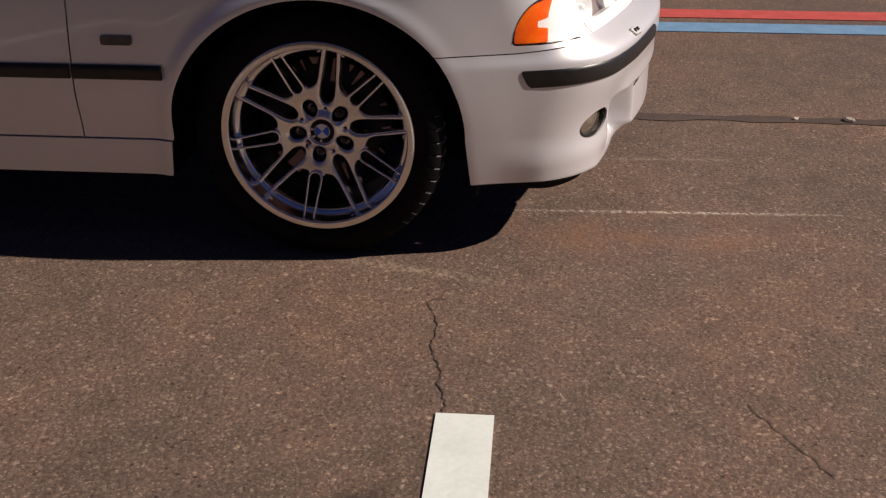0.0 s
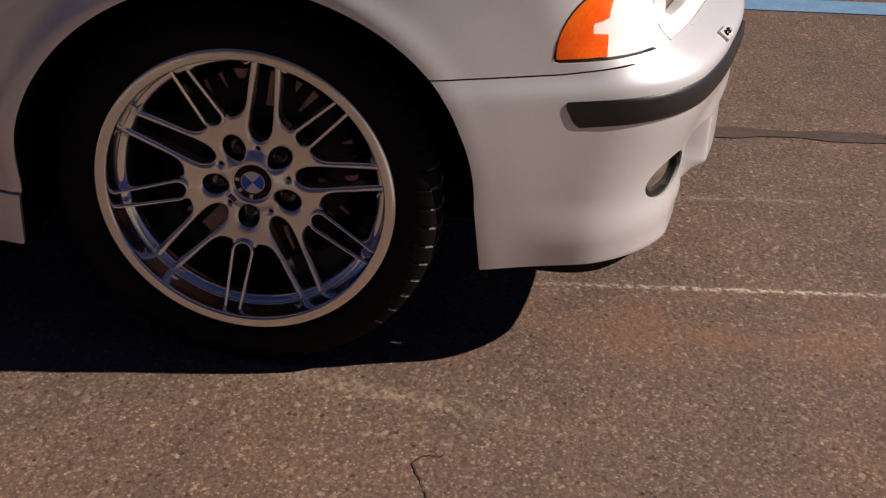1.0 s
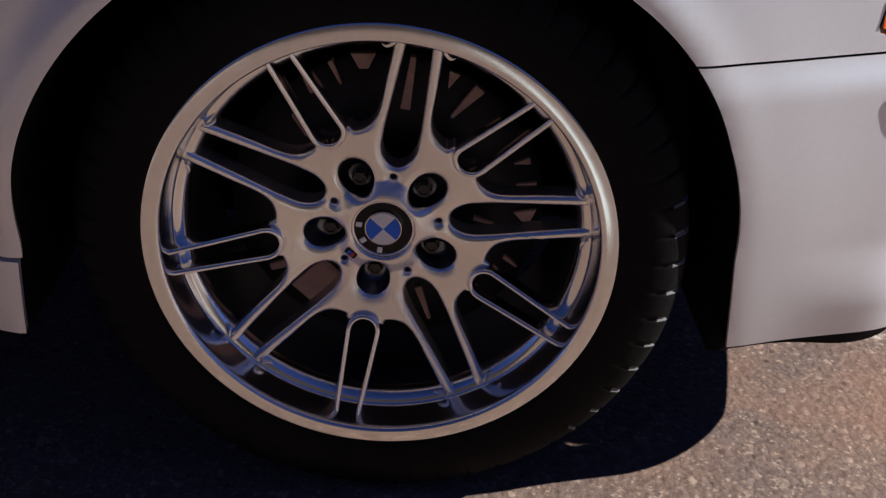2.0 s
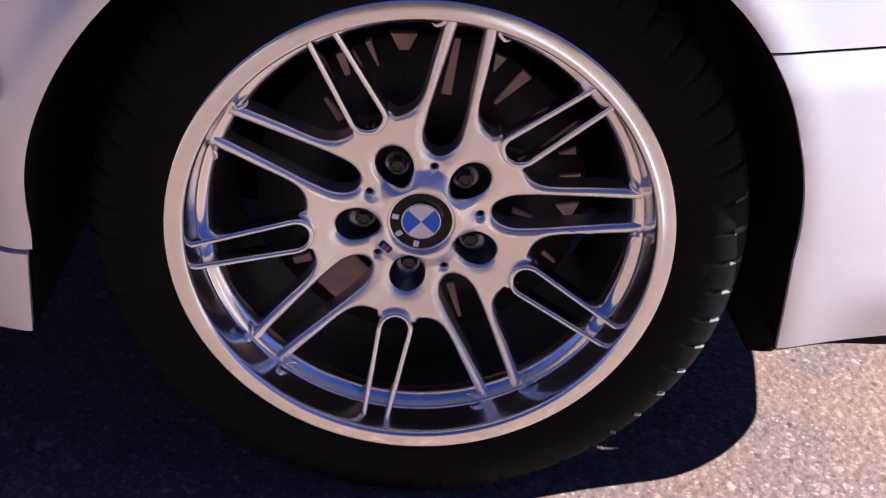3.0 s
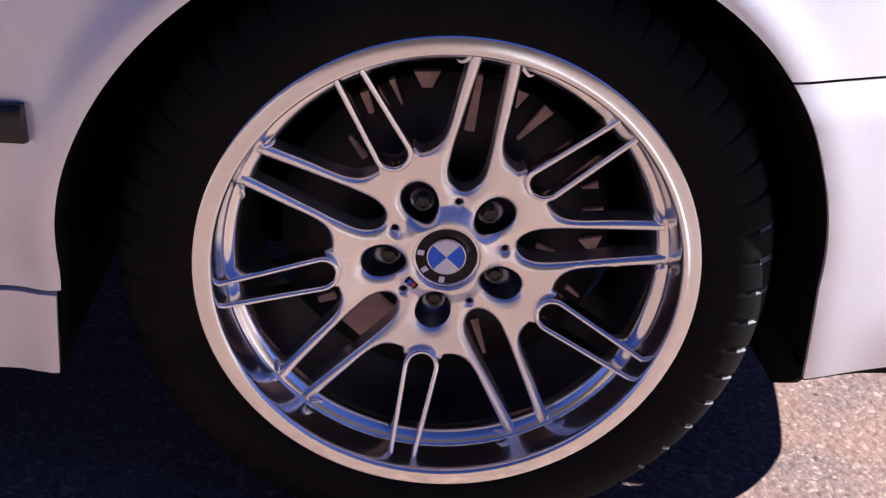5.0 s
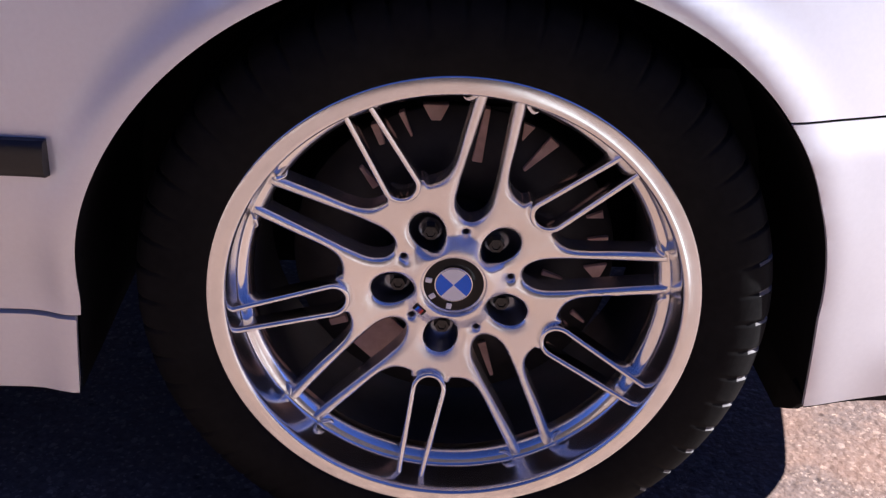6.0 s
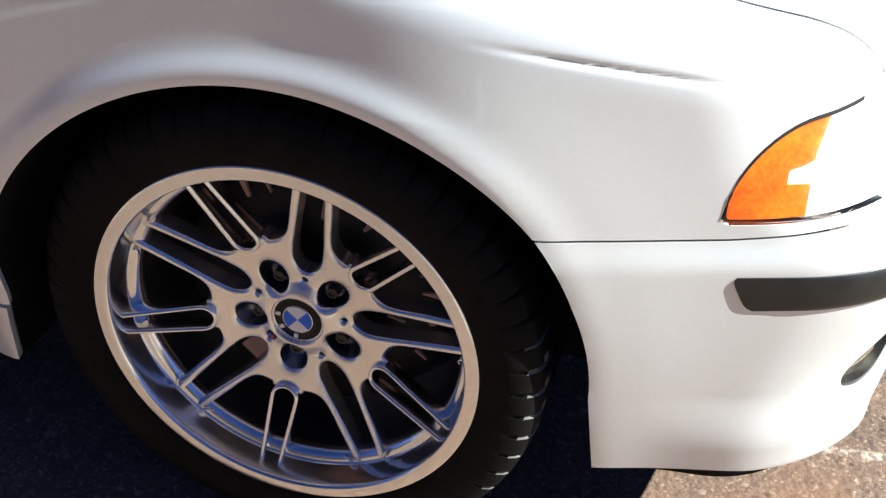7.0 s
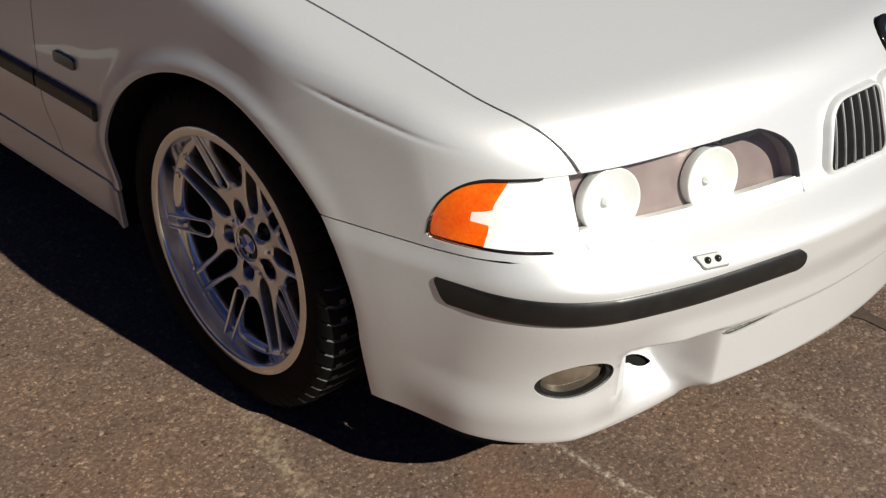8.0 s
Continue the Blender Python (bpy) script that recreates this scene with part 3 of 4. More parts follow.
    panel("brow", span(0.6, 1.1, 0.005), span(2, 20, 0.2), [lambda P: lamp(P) + 0.001, lambda P: 0.0065 - lamp(P), lambda P: np.minimum(P[:, 2] - 0.572, 0.42 - Yof(P))], trim_black, head, "black inner edge of the lamp", lift=0.001, depth=0.01, mirror=other)
    panel("turn_signal", span(0.2, 0.7, 0.004), span(2, 20, 0.2), [lambda P: lamp(P) - 0.005, lambda P: notch(P) - P[:, 0]], amber, head, "orange turn signal", lift=-0.003, depth=0.04, mirror=other)
    panel("corner_reflector", span(0.2, 0.8, 0.004), span(2, 20, 0.2), [lambda P: lamp(P) - 0.0004 - 0.0036 * (Yof(P) > 0.735), lambda P: P[:, 0] - 0.0004 - notch(P), lambda P: Yof(P) - 0.6862], white, head, "white corner reflector", lift=-0.004, depth=0.03, mirror=other)
    panel("lamp_sill", span(0.2, 1.1, 0.010), span(2, 20, 0.5), [lambda P: lamp(P) - 0.0004, lambda P: 0.574 - P[:, 2], lambda P: 0.6858 - Yof(P)], white, head, "white lower bezel", lift=-0.002, depth=0.03, mirror=other)
    lower = 2 * AXIS
    for cy, cx in ((0.257, 0.668), (0.440, 0.741)):
        # each bowl stands just behind the lens and faces between the lens and straight ahead
        turn, flat_way = math.degrees(math.atan2(cx - 0.2, AXIS - cy)), math.hypot(cx - 0.2, AXIS - cy)
        spot = skin(np.array([[0.2 + 0.9 * turn / 90, math.degrees(math.atan2(0.142, flat_way))]]))
        out = normals(spot)[0]
        axis = Vector(out) * 0.65 + Vector((0.955, -0.287, -0.06)) * 0.35
        eye = Vector(spot[0] - out * 0.021)
        if other:
            axis.y, eye.y = -axis.y, lower - eye.y
        V, F = lathe([(0.0, 0.017), (0.020, 0.0155), (0.038, 0.009), (0.050, 0.001), (0.0525, 0.0), (0.054, 0.002), (0.054, 0.02)], 48)
        ob = linked("reflector", V, F, bowl, head, "silver round reflector")
        ob.matrix_basis = look(eye, eye - axis) @ pose(0, 0, 0, -90)
        V, F = lathe([(0.0, 0.002), (0.007, 0.003), (0.009, 0.008), (0.009, 0.019)], 24)
        bulb = linked("bulb", V, F, white, head)
        bulb.matrix_basis = ob.matrix_basis.copy()
    ring = panel("fog_lamp", span(0.35, 1.0, 0.004), span(-20, 2, 0.3), [fog, lambda P: 0.15 - fog(P)], trim_black, car, "oval fog lamp with a black bezel", lift=lambda P: -0.004 - 0.012 * ramp01(0.315, 0.345, P[:, 2] - 0.15 * (P[:, 1] - 0.163)), depth=0.03, mirror=other)
    panel("fog_lens", span(0.35, 1.0, 0.004), span(-20, 2, 0.3), [lambda P: fog(P) - 0.10], lamp_glass, ring, "glass fog lens", lift=lambda P: -0.017 + 0.010 * np.clip(fog(P), 0, 1), depth=0.01, mirror=other)
panel("bumper", np.concatenate([span(0.2, 0.65, 0.009)[:-1], span(0.65, 0.80, 0.0035)[:-1], span(0.80, 0.95, 0.006)[:-1], span(0.95, 1.1, 0.01)]), LOW, [lambda P: bumper_top(P) - 0.0014 * (P[:, 0] < 0.605) - P[:, 2], lambda P: arch(P[:, 0], P[:, 2]), lambda P: P[:, 2] - 0.199, lambda P: -fog(P), lambda P: -wedge(P), lambda P: -slit(P)], paint, car, "white painted front bumper", both=True, depth=0.004)
panel("undertray_lip", span(0.2, 1.1, 0.012), span(-26, -12, 0.5), [lambda P: 0.205 - P[:, 2], lambda P: P[:, 2] - 0.169 - 0.022 * ramp01(0.60, 0.42, P[:, 0]), lambda P: arch(P[:, 0], P[:, 2]) - 0.004], lining, car, "black lower edge under the bumper", lift=-0.006, depth=0.03, both=True)
for (y0, y1, z0, z1), fill in (((0.490, 0.580, 0.250, 0.300), lining), ((0.300, 0.462, 0.330, 0.366), mesh_grey)):
    for other in (False, True):
        panel("inner_mesh", span(0.5, 1.0, 0.006), span(-24, -2, 0.4), [lambda P: Yof(P) - y0, lambda P: y1 - Yof(P), lambda P: P[:, 2] - z0, lambda P: z1 - P[:, 2]], fill, car, "black mesh behind the opening", lift=-0.010, depth=0.001, mirror=other)
panel("hood", span(-0.62, 1.1, 0.014), span(2, 90, 1.0), [lambda P: hood_edge(P) - 0.002 * (P[:, 2] > 0.585), lambda P: -0.0007 * (Yof(P) > 0.735) - lamp(P), lambda P: P[:, 2] - bumper_top(P), lambda P: P[:, 0] + 0.58], paint, car, "white bonnet", both=True)
panel("rear_body", span(-4.3, -1.9, 0.03), span(-24, 90, 1.6), [lambda P: np.where(P[:, 2] < 0.925, np.maximum(-2.604 - P[:, 0], 0.046 - arch(P[:, 0], P[:, 2])), -3.10 - P[:, 0]), lambda P: arch(P[:, 0], P[:, 2]), lambda P: P[:, 2] - 0.22], paint, car, "white rear quarters and boot", both=True)
panel("beltline", span(-3.3, -0.5, 0.03), span(20, 90, 2.0), [lambda P: -0.584 - P[:, 0], lambda P: P[:, 0] + 3.1, lambda P: P[:, 2] - 0.928], paint, car, "white shoulder under the windows", both=True)

# cabin
corners = {"fb": (-0.56, 0.70, 0.965), "ft": (-1.28, 0.55, 1.36), "rt": (-2.45, 0.55, 1.37), "rb": (-3.12, 0.68, 0.965)}


def sheet(name, a, b, c, d, mat, label, bow=0.03, n=8, parent=None):
    """A bowed four-cornered sheet, 4 mm thick."""
    A, B, C, D = (Vector(v) for v in (a, b, c, d))
    up = (B - A).cross(D - A).normalized()
    V, F = [], []
    for side in (0, 0.004):
        for i in range(n + 1):
            for j in range(n + 1):
                s, t = i / n, j / n
                p = (A * (1 - s) + B * s) * (1 - t) + (D * (1 - s) + C * s) * t
                V.append(p + up * (bow * (1 - (2 * s - 1) ** 2) * 0.5 + bow * (1 - (2 * t - 1) ** 2) * 0.5 + side))
    m = (n + 1) ** 2
    for i in range(n):
        for j in range(n):
            q = (i * (n + 1) + j, (i + 1) * (n + 1) + j, (i + 1) * (n + 1) + j + 1, i * (n + 1) + j + 1)
            F += [q, tuple(k + m for k in q[::-1])]
    return linked(name, V, F, mat, parent or car, label)


def corner(k, s):
    x, Y, z = corners[k]
    return (x, AXIS + s * Y, z)


sheet("windscreen", corner("fb", -1), corner("fb", 1), corner("ft", 1), corner("ft", -1), tint, "dark windscreen")
sheet("roof", corner("ft", -1), corner("ft", 1), corner("rt", 1), corner("rt", -1), paint, "white roof")
sheet("rear_window", corner("rt", -1), corner("rt", 1), corner("rb", 1), corner("rb", -1), tint, "dark rear window")
for s in (-1, 1):
    pts = [corner("fb", s), corner("ft", s), corner("rt", s), corner("rb", s)]
    low = [(-0.62, AXIS + s * 0.80, 0.93), (-3.05, AXIS + s * 0.78, 0.93)]
    q = (low[0], low[1], pts[2], pts[1])
    sheet("side_window", *(q if s < 0 else (q[1], q[0], q[3], q[2])), tint, "dark side window", 0.015)

# grille, washer jets, badge
def slanted(half, deep, top_bevel, z0, z1, slant):
    """A low pad with a leaning outline and rounded edges."""
    b = box(bmesh.new(), -half, half, -deep, deep, z0, z1)
    for v in b.verts:
        v.co.x += slant * v.co.y
    bmesh.ops.bevel(b, geom=[e for e in b.edges if abs(e.verts[0].co.z - e.verts[1].co.z) > 0.001], offset=top_bevel, segments=4, affect="EDGES", profile=0.5)
    bmesh.ops.bevel(b, geom=[e for e in b.edges if min(e.verts[0].co.z, e.verts[1].co.z) > z1 - 1e-5], offset=0.002, segments=2, affect="EDGES", profile=0.5)
    return b

def kidney(grow=0.0):
    """The opening's rounded outline: outwards from the car's middle, and up the face."""
    pts = [(0.012 - grow, -0.052 - grow), (0.195 + grow, -0.047 - grow), (0.160 + grow, 0.068 + grow), (0.012 - grow, 0.068 + grow)]
    out = []
    for k, r in enumerate((0.020, 0.020, 0.046, 0.020)):
        p, a, b = Vector(pts[k]), Vector(pts[k - 1]), Vector(pts[(k + 1) % 4])
        p0, p2 = p + (a - p).normalized() * (r + grow), p + (b - p).normalized() * (r + grow)
        out += [tuple(p0 * (1 - t) ** 2 + p * 2 * t * (1 - t) + p2 * t * t) for t in np.linspace(0, 1, 10)]
    return out


def inside_v(Y, loop):
    """The lowest and highest rise of the outline at Y."""
    hits = []
    for (a, b), (c, d) in zip(loop, loop[1:] + loop[:1]):
        if (a - Y) * (c - Y) < 0:
            hits.append(b + (d - b) * (Y - a) / (c - a))
    return min(hits), max(hits)


for s in (-1, 1):
    lean = radians(22)

    def on_face(Y, v, out=0.0):
        out += 0.003 * (1 - ((v - 0.008) / 0.06) ** 2)
        return (0.818 - 0.5 * Y ** 2 - v * math.sin(lean) + out * math.cos(lean), AXIS + s * Y, 0.609 + v * math.cos(lean) + out * math.sin(lean))
    V, F = [], []
    rings = [(kidney(g), o) for g, o in ((0.030, -0.05), (0.0085, -0.005), (0.005, 0.0), (0.002, 0.001), (0.0, -0.001), (-0.001, -0.008))]
    for k in range(40):
        V += [on_face(*ring_[k], o) for ring_, o in rings]
    n = len(rings)
    for i in range(40):
        j = (i + 1) % 40
        F += [(i * n + k, j * n + k, j * n + k + 1, i * n + k + 1) for k in range(n - 1)]
    if s > 0:
        F = [f[::-1] for f in F]
    grille = linked("kidney_grille", V, F, frame_chrome, car, "chrome-framed grille with black upright slats")
    loop = kidney()
    V, F = [on_face(0.100, 0.008, -0.004)], []
    for k in (0.35, 0.7, 1.0):
        V += [on_face(0.100 + (p[0] - 0.100) * k, 0.008 + (p[1] - 0.008) * k, -0.004) for p in loop]
    for i in range(40):
        j = (i + 1) % 40
        F += [(0, 1 + i, 1 + j)] + [(1 + 40 * q + i, 41 + 40 * q + i, 41 + 40 * q + j, 1 + 40 * q + j) for q in range(2)]
    linked("grille_back", V, F, lining, grille)
    for k in range(6):
        Y = 0.030 + 0.0262 * k
        low_v, high_v = inside_v(Y, loop)
        V, F = [], []
        for v in np.linspace(low_v + 0.001, high_v - 0.001, 13):
            fan = Y + (v - high_v) * -0.17 * Y / 0.16
            for du, o in ((-0.0014, -0.005), (-0.0012, -0.0015), (0.0, -0.001), (0.0012, -0.0015), (0.0014, -0.005)):
                V.append(on_face(fan + du, v, o))
        F = [(i * 5 + j, (i + 1) * 5 + j, (i + 1) * 5 + j + 1, i * 5 + j + 1) for i in range(12) for j in range(4)]
        linked("slat", V, F, slat_grey, grille)
    jet = skin(np.array([[0.2 + 0.9 * math.degrees(math.atan2(0.580, 0.520)) / 90, 4.0]]))
    nz = normals(jet)[0]
    p = Vector(jet[0])
    p.y = p.y if s < 0 else 2 * AXIS - p.y
    nv = Vector((nz[0], nz[1] if s < 0 else -nz[1], nz[2]))
    m = Matrix.Translation(p) @ nv.to_track_quat("Z", "Y").to_matrix().to_4x4() @ pose(-0.0045 * s, 0, 0, 0, 0, 3 * s)
    jetpad = part("washer_jet", slanted(0.0245, 0.0112, 0.005, -0.010, 0.005, 0.52 * s), pad_pale, car, "small headlamp washer pad")
    jetpad.matrix_basis = m
    part("seam", slanted(0.0262, 0.0129, 0.0055, -0.012, 0.0018, 0.52 * s), pad_grey, jetpad, "dark seam round the pad")
    for dx in (-0.010, 0.010):
        b = bmesh.new()
        bmesh.ops.create_uvsphere(b, u_segments=16, v_segments=10, radius=0.0062, matrix=pose(dx, 0.001, 0.0045))
        part("nozzle", b, nozzle_dark, jetpad, smooth=True)
rises = np.linspace(15, 45, 121)
spots = skin(np.stack([np.full(121, 1.1), rises], 1))
spot = spots[np.argmin(np.abs(spots[:, 0] - 0.750))]
m = Matrix.Translation(spot + np.array((0.0, 0.100, 0.0)) - normals(spot[None])[0] * 0.001) @ Vector(normals(spot[None])[0]).to_track_quat("Z", "Y").to_matrix().to_4x4() @ pose(0, 0, 0, -90)
V, F = lathe([(0.0, -0.005), (0.022, -0.005), (0.024, -0.006), (0.038, -0.006), (0.041, -0.004), (0.041, 0.006)], 64)
badge = linked("badge", V, F, black_gloss, car, "round bonnet badge with blue and white quarters")
badge.matrix_basis = m
for k in range(4):
    a0 = k * math.pi / 2
    V = [(0, -0.0062, 0)] + [(0.0225 * math.cos(a0 + j * math.pi / 24), -0.0062, 0.0225 * math.sin(a0 + j * math.pi / 24)) for j in range(13)]
    linked("quarter", V, [(0, j + 1, j + 2) for j in range(12)], blue if k % 2 else white, badge)

bm = bmesh.new()
box(bm, -3.6, 0.30, 0.32, 2 * AXIS - 0.32, 0.20, 0.62)
box(bm, 0.25, 0.615, 0.235, 2 * AXIS - 0.235, 0.185, 0.50)
box(bm, -2.45, -0.40, 0.045, 2 * AXIS - 0.045, 0.20, 0.6)
part("underbody", bm, lining, car, "dark underbody")
for sy in (0, 1):
    # rubber flap that hangs ahead of the front tyre
    V = []
    for x in (0.385, 0.395):
        for y, z in ((0.036, 0.190), (0.060, 0.165), (0.10, 0.138), (0.36, 0.138), (0.36, 0.24), (0.036, 0.24)):
            V.append((x, y if sy == 0 else 2 * AXIS - y, z))
    F = [tuple(range(6)), tuple(range(11, 5, -1))] + [(k, 6 + k, 6 + (k + 1) % 6, (k + 1) % 6) for k in range(6)]
    linked("air_deflector", V, F, lining, car, "black rubber flap ahead of the front tyre")
for sx in (0.0, -BASE):
    for sy in (0, 1):
        V, F = [], []
        n = 36
        for k in range(n + 1):
            a = math.pi * (1.125 - 1.25 * k / n)
            x, z = sx + 0.370 * math.cos(a), HUB + 0.348 * math.sin(a)
            if z < HUB:
                z = max(z, 0.197)
                x = sx + math.copysign(0.370 + 0.11 * (HUB - z), math.cos(a))
            for y in (AXIS - float(side_w(np.float64(x), np.float64(z))) + 0.007, 0.32):
                V.append((x, y if sy == 0 else 2 * AXIS - y, z))
        F = [(2 * k, 2 * k + 1, 2 * k + 3, 2 * k + 2) for k in range(n)]
        linked("arch_liner", V, F, lining, car, "black wheel arch liner")

# ---- wheel ----
TH = 1.3988


def spider(P):
    """Distance inside the metal of the wheel's face."""
    X, Z = P[:, 0], P[:, 2]
    r, th = np.hypot(X, Z), np.arctan2(Z, X)
    a = np.mod(th - TH + math.pi / 5, 2 * math.pi / 5) - math.pi / 5
    p, t = r * np.cos(a), np.abs(r * np.sin(a))
    hw = 0.0264 - 0.045 * np.clip(p - 0.165, 0, 1) + 0.0014 * np.exp(np.clip((0.131 - p) / 0.0095, -4, 4))
    spoke, disc = hw - t, 0.1125 + 0.0095 * np.clip((np.abs(a) - 0.385) / 0.075, 0, 1) ** 2 - r
    g = np.maximum(spoke, disc)
    slot = np.where(p > 0.100, 0.0187 - 0.0597 * np.clip(p - 0.118, 0, 1) - t, (1 - np.hypot((p - 0.100) / 0.029, t / 0.0187)) * 0.0187)
    g = np.minimum(g, -slot)
    b = np.mod(th - TH, 2 * math.pi / 5) - math.pi / 5
    p, t = r * np.cos(b), r * np.sin(b)
    egg = (1 - np.hypot((p - 0.0635) / 0.0225, t / (0.0165 + 0.10 * (p - 0.0635)))) * 0.017
    g = np.minimum(g, -egg)
    pin = np.where(p > 0.1265, 0.0140 - 0.035 * (p - 0.1265) - np.abs(t), 0.0140 - np.hypot(p - 0.1265, t))
    g = np.minimum(g, -pin)
    hole = 0.0032 - np.hypot(r * np.cos(a) - 0.0595, r * np.sin(a))
    g = np.minimum(g, -hole)
    return np.minimum(np.minimum(g, 0.2195 - r), r - 0.034)


def face_depth(r):
    return 0.058 - 0.021 * np.clip((r - 0.06) / 0.157, 0, 2) ** 1.25 - 0.5 * np.clip(0.0555 - r, 0, 1)


def disc_place(q):
    X, Z = q[:, 1] * np.cos(q[:, 0]), q[:, 1] * np.sin(q[:, 0])
    return np.stack([X, face_depth(q[:, 1]), Z], 1)


def make_wheel(m, label):
    w = thing("wheel", m, label, "wheel", "wheels")
    tyre = [(0.232, 0.02), (0.2405, 0.006), (0.2440, 0.0002), (0.2470, -0.0012), (0.258, -0.004), (0.272, -0.006), (0.286, -0.004), (0.300, -0.0005), (0.3105, 0.007), (0.3140, 0.0115), (0.3165, 0.0175), (0.3182, 0.030), (0.3188, 0.05), (0.319, 0.075), (0.312, 0.077), (0.312, 0.085), (0.319, 0.087), (0.319, 0.15), (0.316, 0.19), (0.307, 0.212), (0.285, 0.226), (0.25, 0.222), (0.232, 0.205)]

    def lugs(a, i):
        k = (a / (2 * math.pi) * 56) % 1
        return 0.978 if k < 0.12 and 9 <= i <= 13 else 1.0
    V, F = lathe(tyre, 896, lugs)
    n = len(tyre)
    V = [(x, y + (0.0026 if 7 <= i % n <= 10 and lugs(2 * math.pi * (i // n) / 896, 10) < 1 else 0), z) for i, (x, y, z) in enumerate(V)]
    tread = linked("tyre", V, F, rubber, w, "black low-profile tyre").data
    tread.materials.append(dusty_lit)
    n = len(tyre) - 1
    for f in range(len(F)):
        k, i = f // n, f % n
        a = (k / 896 * 360 + 180) % 360 - 180
        wall = lugs(math.radians(a), 10) > lugs(2 * math.pi * ((k + 1) % 896) / 896, 10)
        # dust on the lugs' edges, paled only along the lower front where light catches the tread
        if -46 < a < 13 and (7 <= i <= 13 and wall or i == 10 and k % 16 < 6):
            tread.polygons[f].material_index = 1
    rim = [(0.2315, 0.022), (0.2425, 0.006), (0.2441, 0.0035), (0.2443, 0.0012), (0.2440, 0.0003), (0.2434, -0.0002), (0.2415, -0.0006), (0.2370, -0.0012), (0.2325, -0.0016), (0.2296, -0.0017), (0.2282, -0.0014), (0.2270, -0.0006), (0.2260, 0.0008), (0.2252, 0.0030), (0.2246, 0.0065), (0.2232, 0.020), (0.2212, 0.0345), (0.2206, 0.0372), (0.2194, 0.0388), (0.2176, 0.0396), (0.2150, 0.0406), (0.2124, 0.0424), (0.2101, 0.0449), (0.2082, 0.0482), (0.2069, 0.0522), (0.2062, 0.058)]
    V, F = lathe(rim, 160)
    rim = linked("rim", V, F, alloy, w, "polished rim lip with a stepped well")
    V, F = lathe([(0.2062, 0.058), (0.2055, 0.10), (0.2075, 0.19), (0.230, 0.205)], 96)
    linked("barrel", V, F, shaded_iron, rim, "inner barrel coloured near-black for shade")
    P, polys = cut(disc_place, np.linspace(0, 2 * math.pi, 721), np.linspace(0.030, 0.221, 112), [spider])
    inside = spider(P)
    P = P + np.stack([0 * inside, 0.0016 * (1 - np.clip(inside / 0.0023, 0, 1)) ** 1.6 + 0.0030 * (1 - np.clip(inside / 0.0095, 0, 1)) ** 1.8, 0 * inside], 1)
    V, F = folded(P, polys, np.tile((0.0, 1.0, 0.0), (len(P), 1)), 0.024)
    linked("spoke_face", V, F, turned, w, "brushed alloy spokes in five forked pairs")
    for k in range(5):
        base = TH + math.pi / 5 + k * 2 * math.pi / 5
        path = []
        for p in np.linspace(0.2245, 0.1265, 12):
            path.append((p, 0.0165 - 0.004 * (p - 0.1265) / 0.098))
        for a in np.linspace(0, math.pi, 13)[1:-1]:
            path.append((0.1265 - 0.0165 * math.sin(a), 0.0165 * math.cos(a)))
        path += [(p, -t) for p, t in path[:12][::-1]]
        V, F = [], []
        prof = [(-0.0031, 0.022), (-0.0031, 0.0032), (-0.0022, 0.0011), (-0.0008, 0.0001), (0.0008, 0.0001), (0.0022, 0.0011), (0.0031, 0.0032), (0.0031, 0.022)]
        for i, (p, t) in enumerate(path):
            a, b = path[max(i - 1, 0)], path[min(i + 1, len(path) - 1)]
            dx, dt = b[0] - a[0], b[1] - a[1]
            h = math.hypot(dx, dt)
            nx, nt = -dt / h, dx / h
            r = math.hypot(p, t)
            y0 = 0.046 - 0.028 * ((r - 0.11) / 0.114) ** 1.0
            for o, d in prof:
                pp, tt = p + nx * o, t + nt * o
                V.append((pp * math.cos(base) - tt * math.sin(base), y0 + d, pp * math.sin(base) + tt * math.cos(base)))
        n = len(prof)
        F = [(i * n + j, i * n + j + 1, (i + 1) * n + j + 1, (i + 1) * n + j) for i in range(len(path) - 1) for j in range(n - 1)]
        linked("hairpin_spoke", V, F, alloy, w)
    # small curled fillets where the forked spokes run into the rim's step
    for k in range(10):
        side = 1 if k % 2 else -1
        base = TH + (k // 2) * 2 * math.pi / 5
        V, F, n = [], [], 6
        for i in range(9):
            u = i / 8
            p, t, thick = 0.2135 - 0.0075 * math.sin(u * 2.2), side * (0.0240 + 0.0125 * u), 0.0020 * (1 - u) ** 0.6 + 0.0003
            y = 0.0365 + 0.004 * u
            for j in range(n):
                g = 2 * math.pi * j / n
                pp, tt = p + thick * math.cos(g), t + 0.3 * side * thick * math.cos(g)
                V.append((pp * math.cos(base) - tt * math.sin(base), y + 1.8 * thick * math.sin(g), pp * math.sin(base) + tt * math.cos(base)))
        F = [(i * n + j, i * n + (j + 1) % n, (i + 1) * n + (j + 1) % n, (i + 1) * n + j) for i in range(8) for j in range(n)] + [tuple(range(n))[::-1], tuple(range(8 * n, 9 * n))]
        linked("spoke_root", V, F, alloy, w)
    # hub cap: black ring round a quartered disc
    V, F = lathe([(0.0, 0.0555), (0.019, 0.0555), (0.0205, 0.0565), (0.031, 0.0565)], 72)
    cap = linked("hub_cap", V, F, black_gloss, w, "black round hub cap with blue and white quarters")
    V, F = lathe([(0.031, 0.0565), (0.0315, 0.0552), (0.0335, 0.0552), (0.0345, 0.0575), (0.0345, 0.066)], 72)
    linked("cap_ring", V, F, alloy, cap)
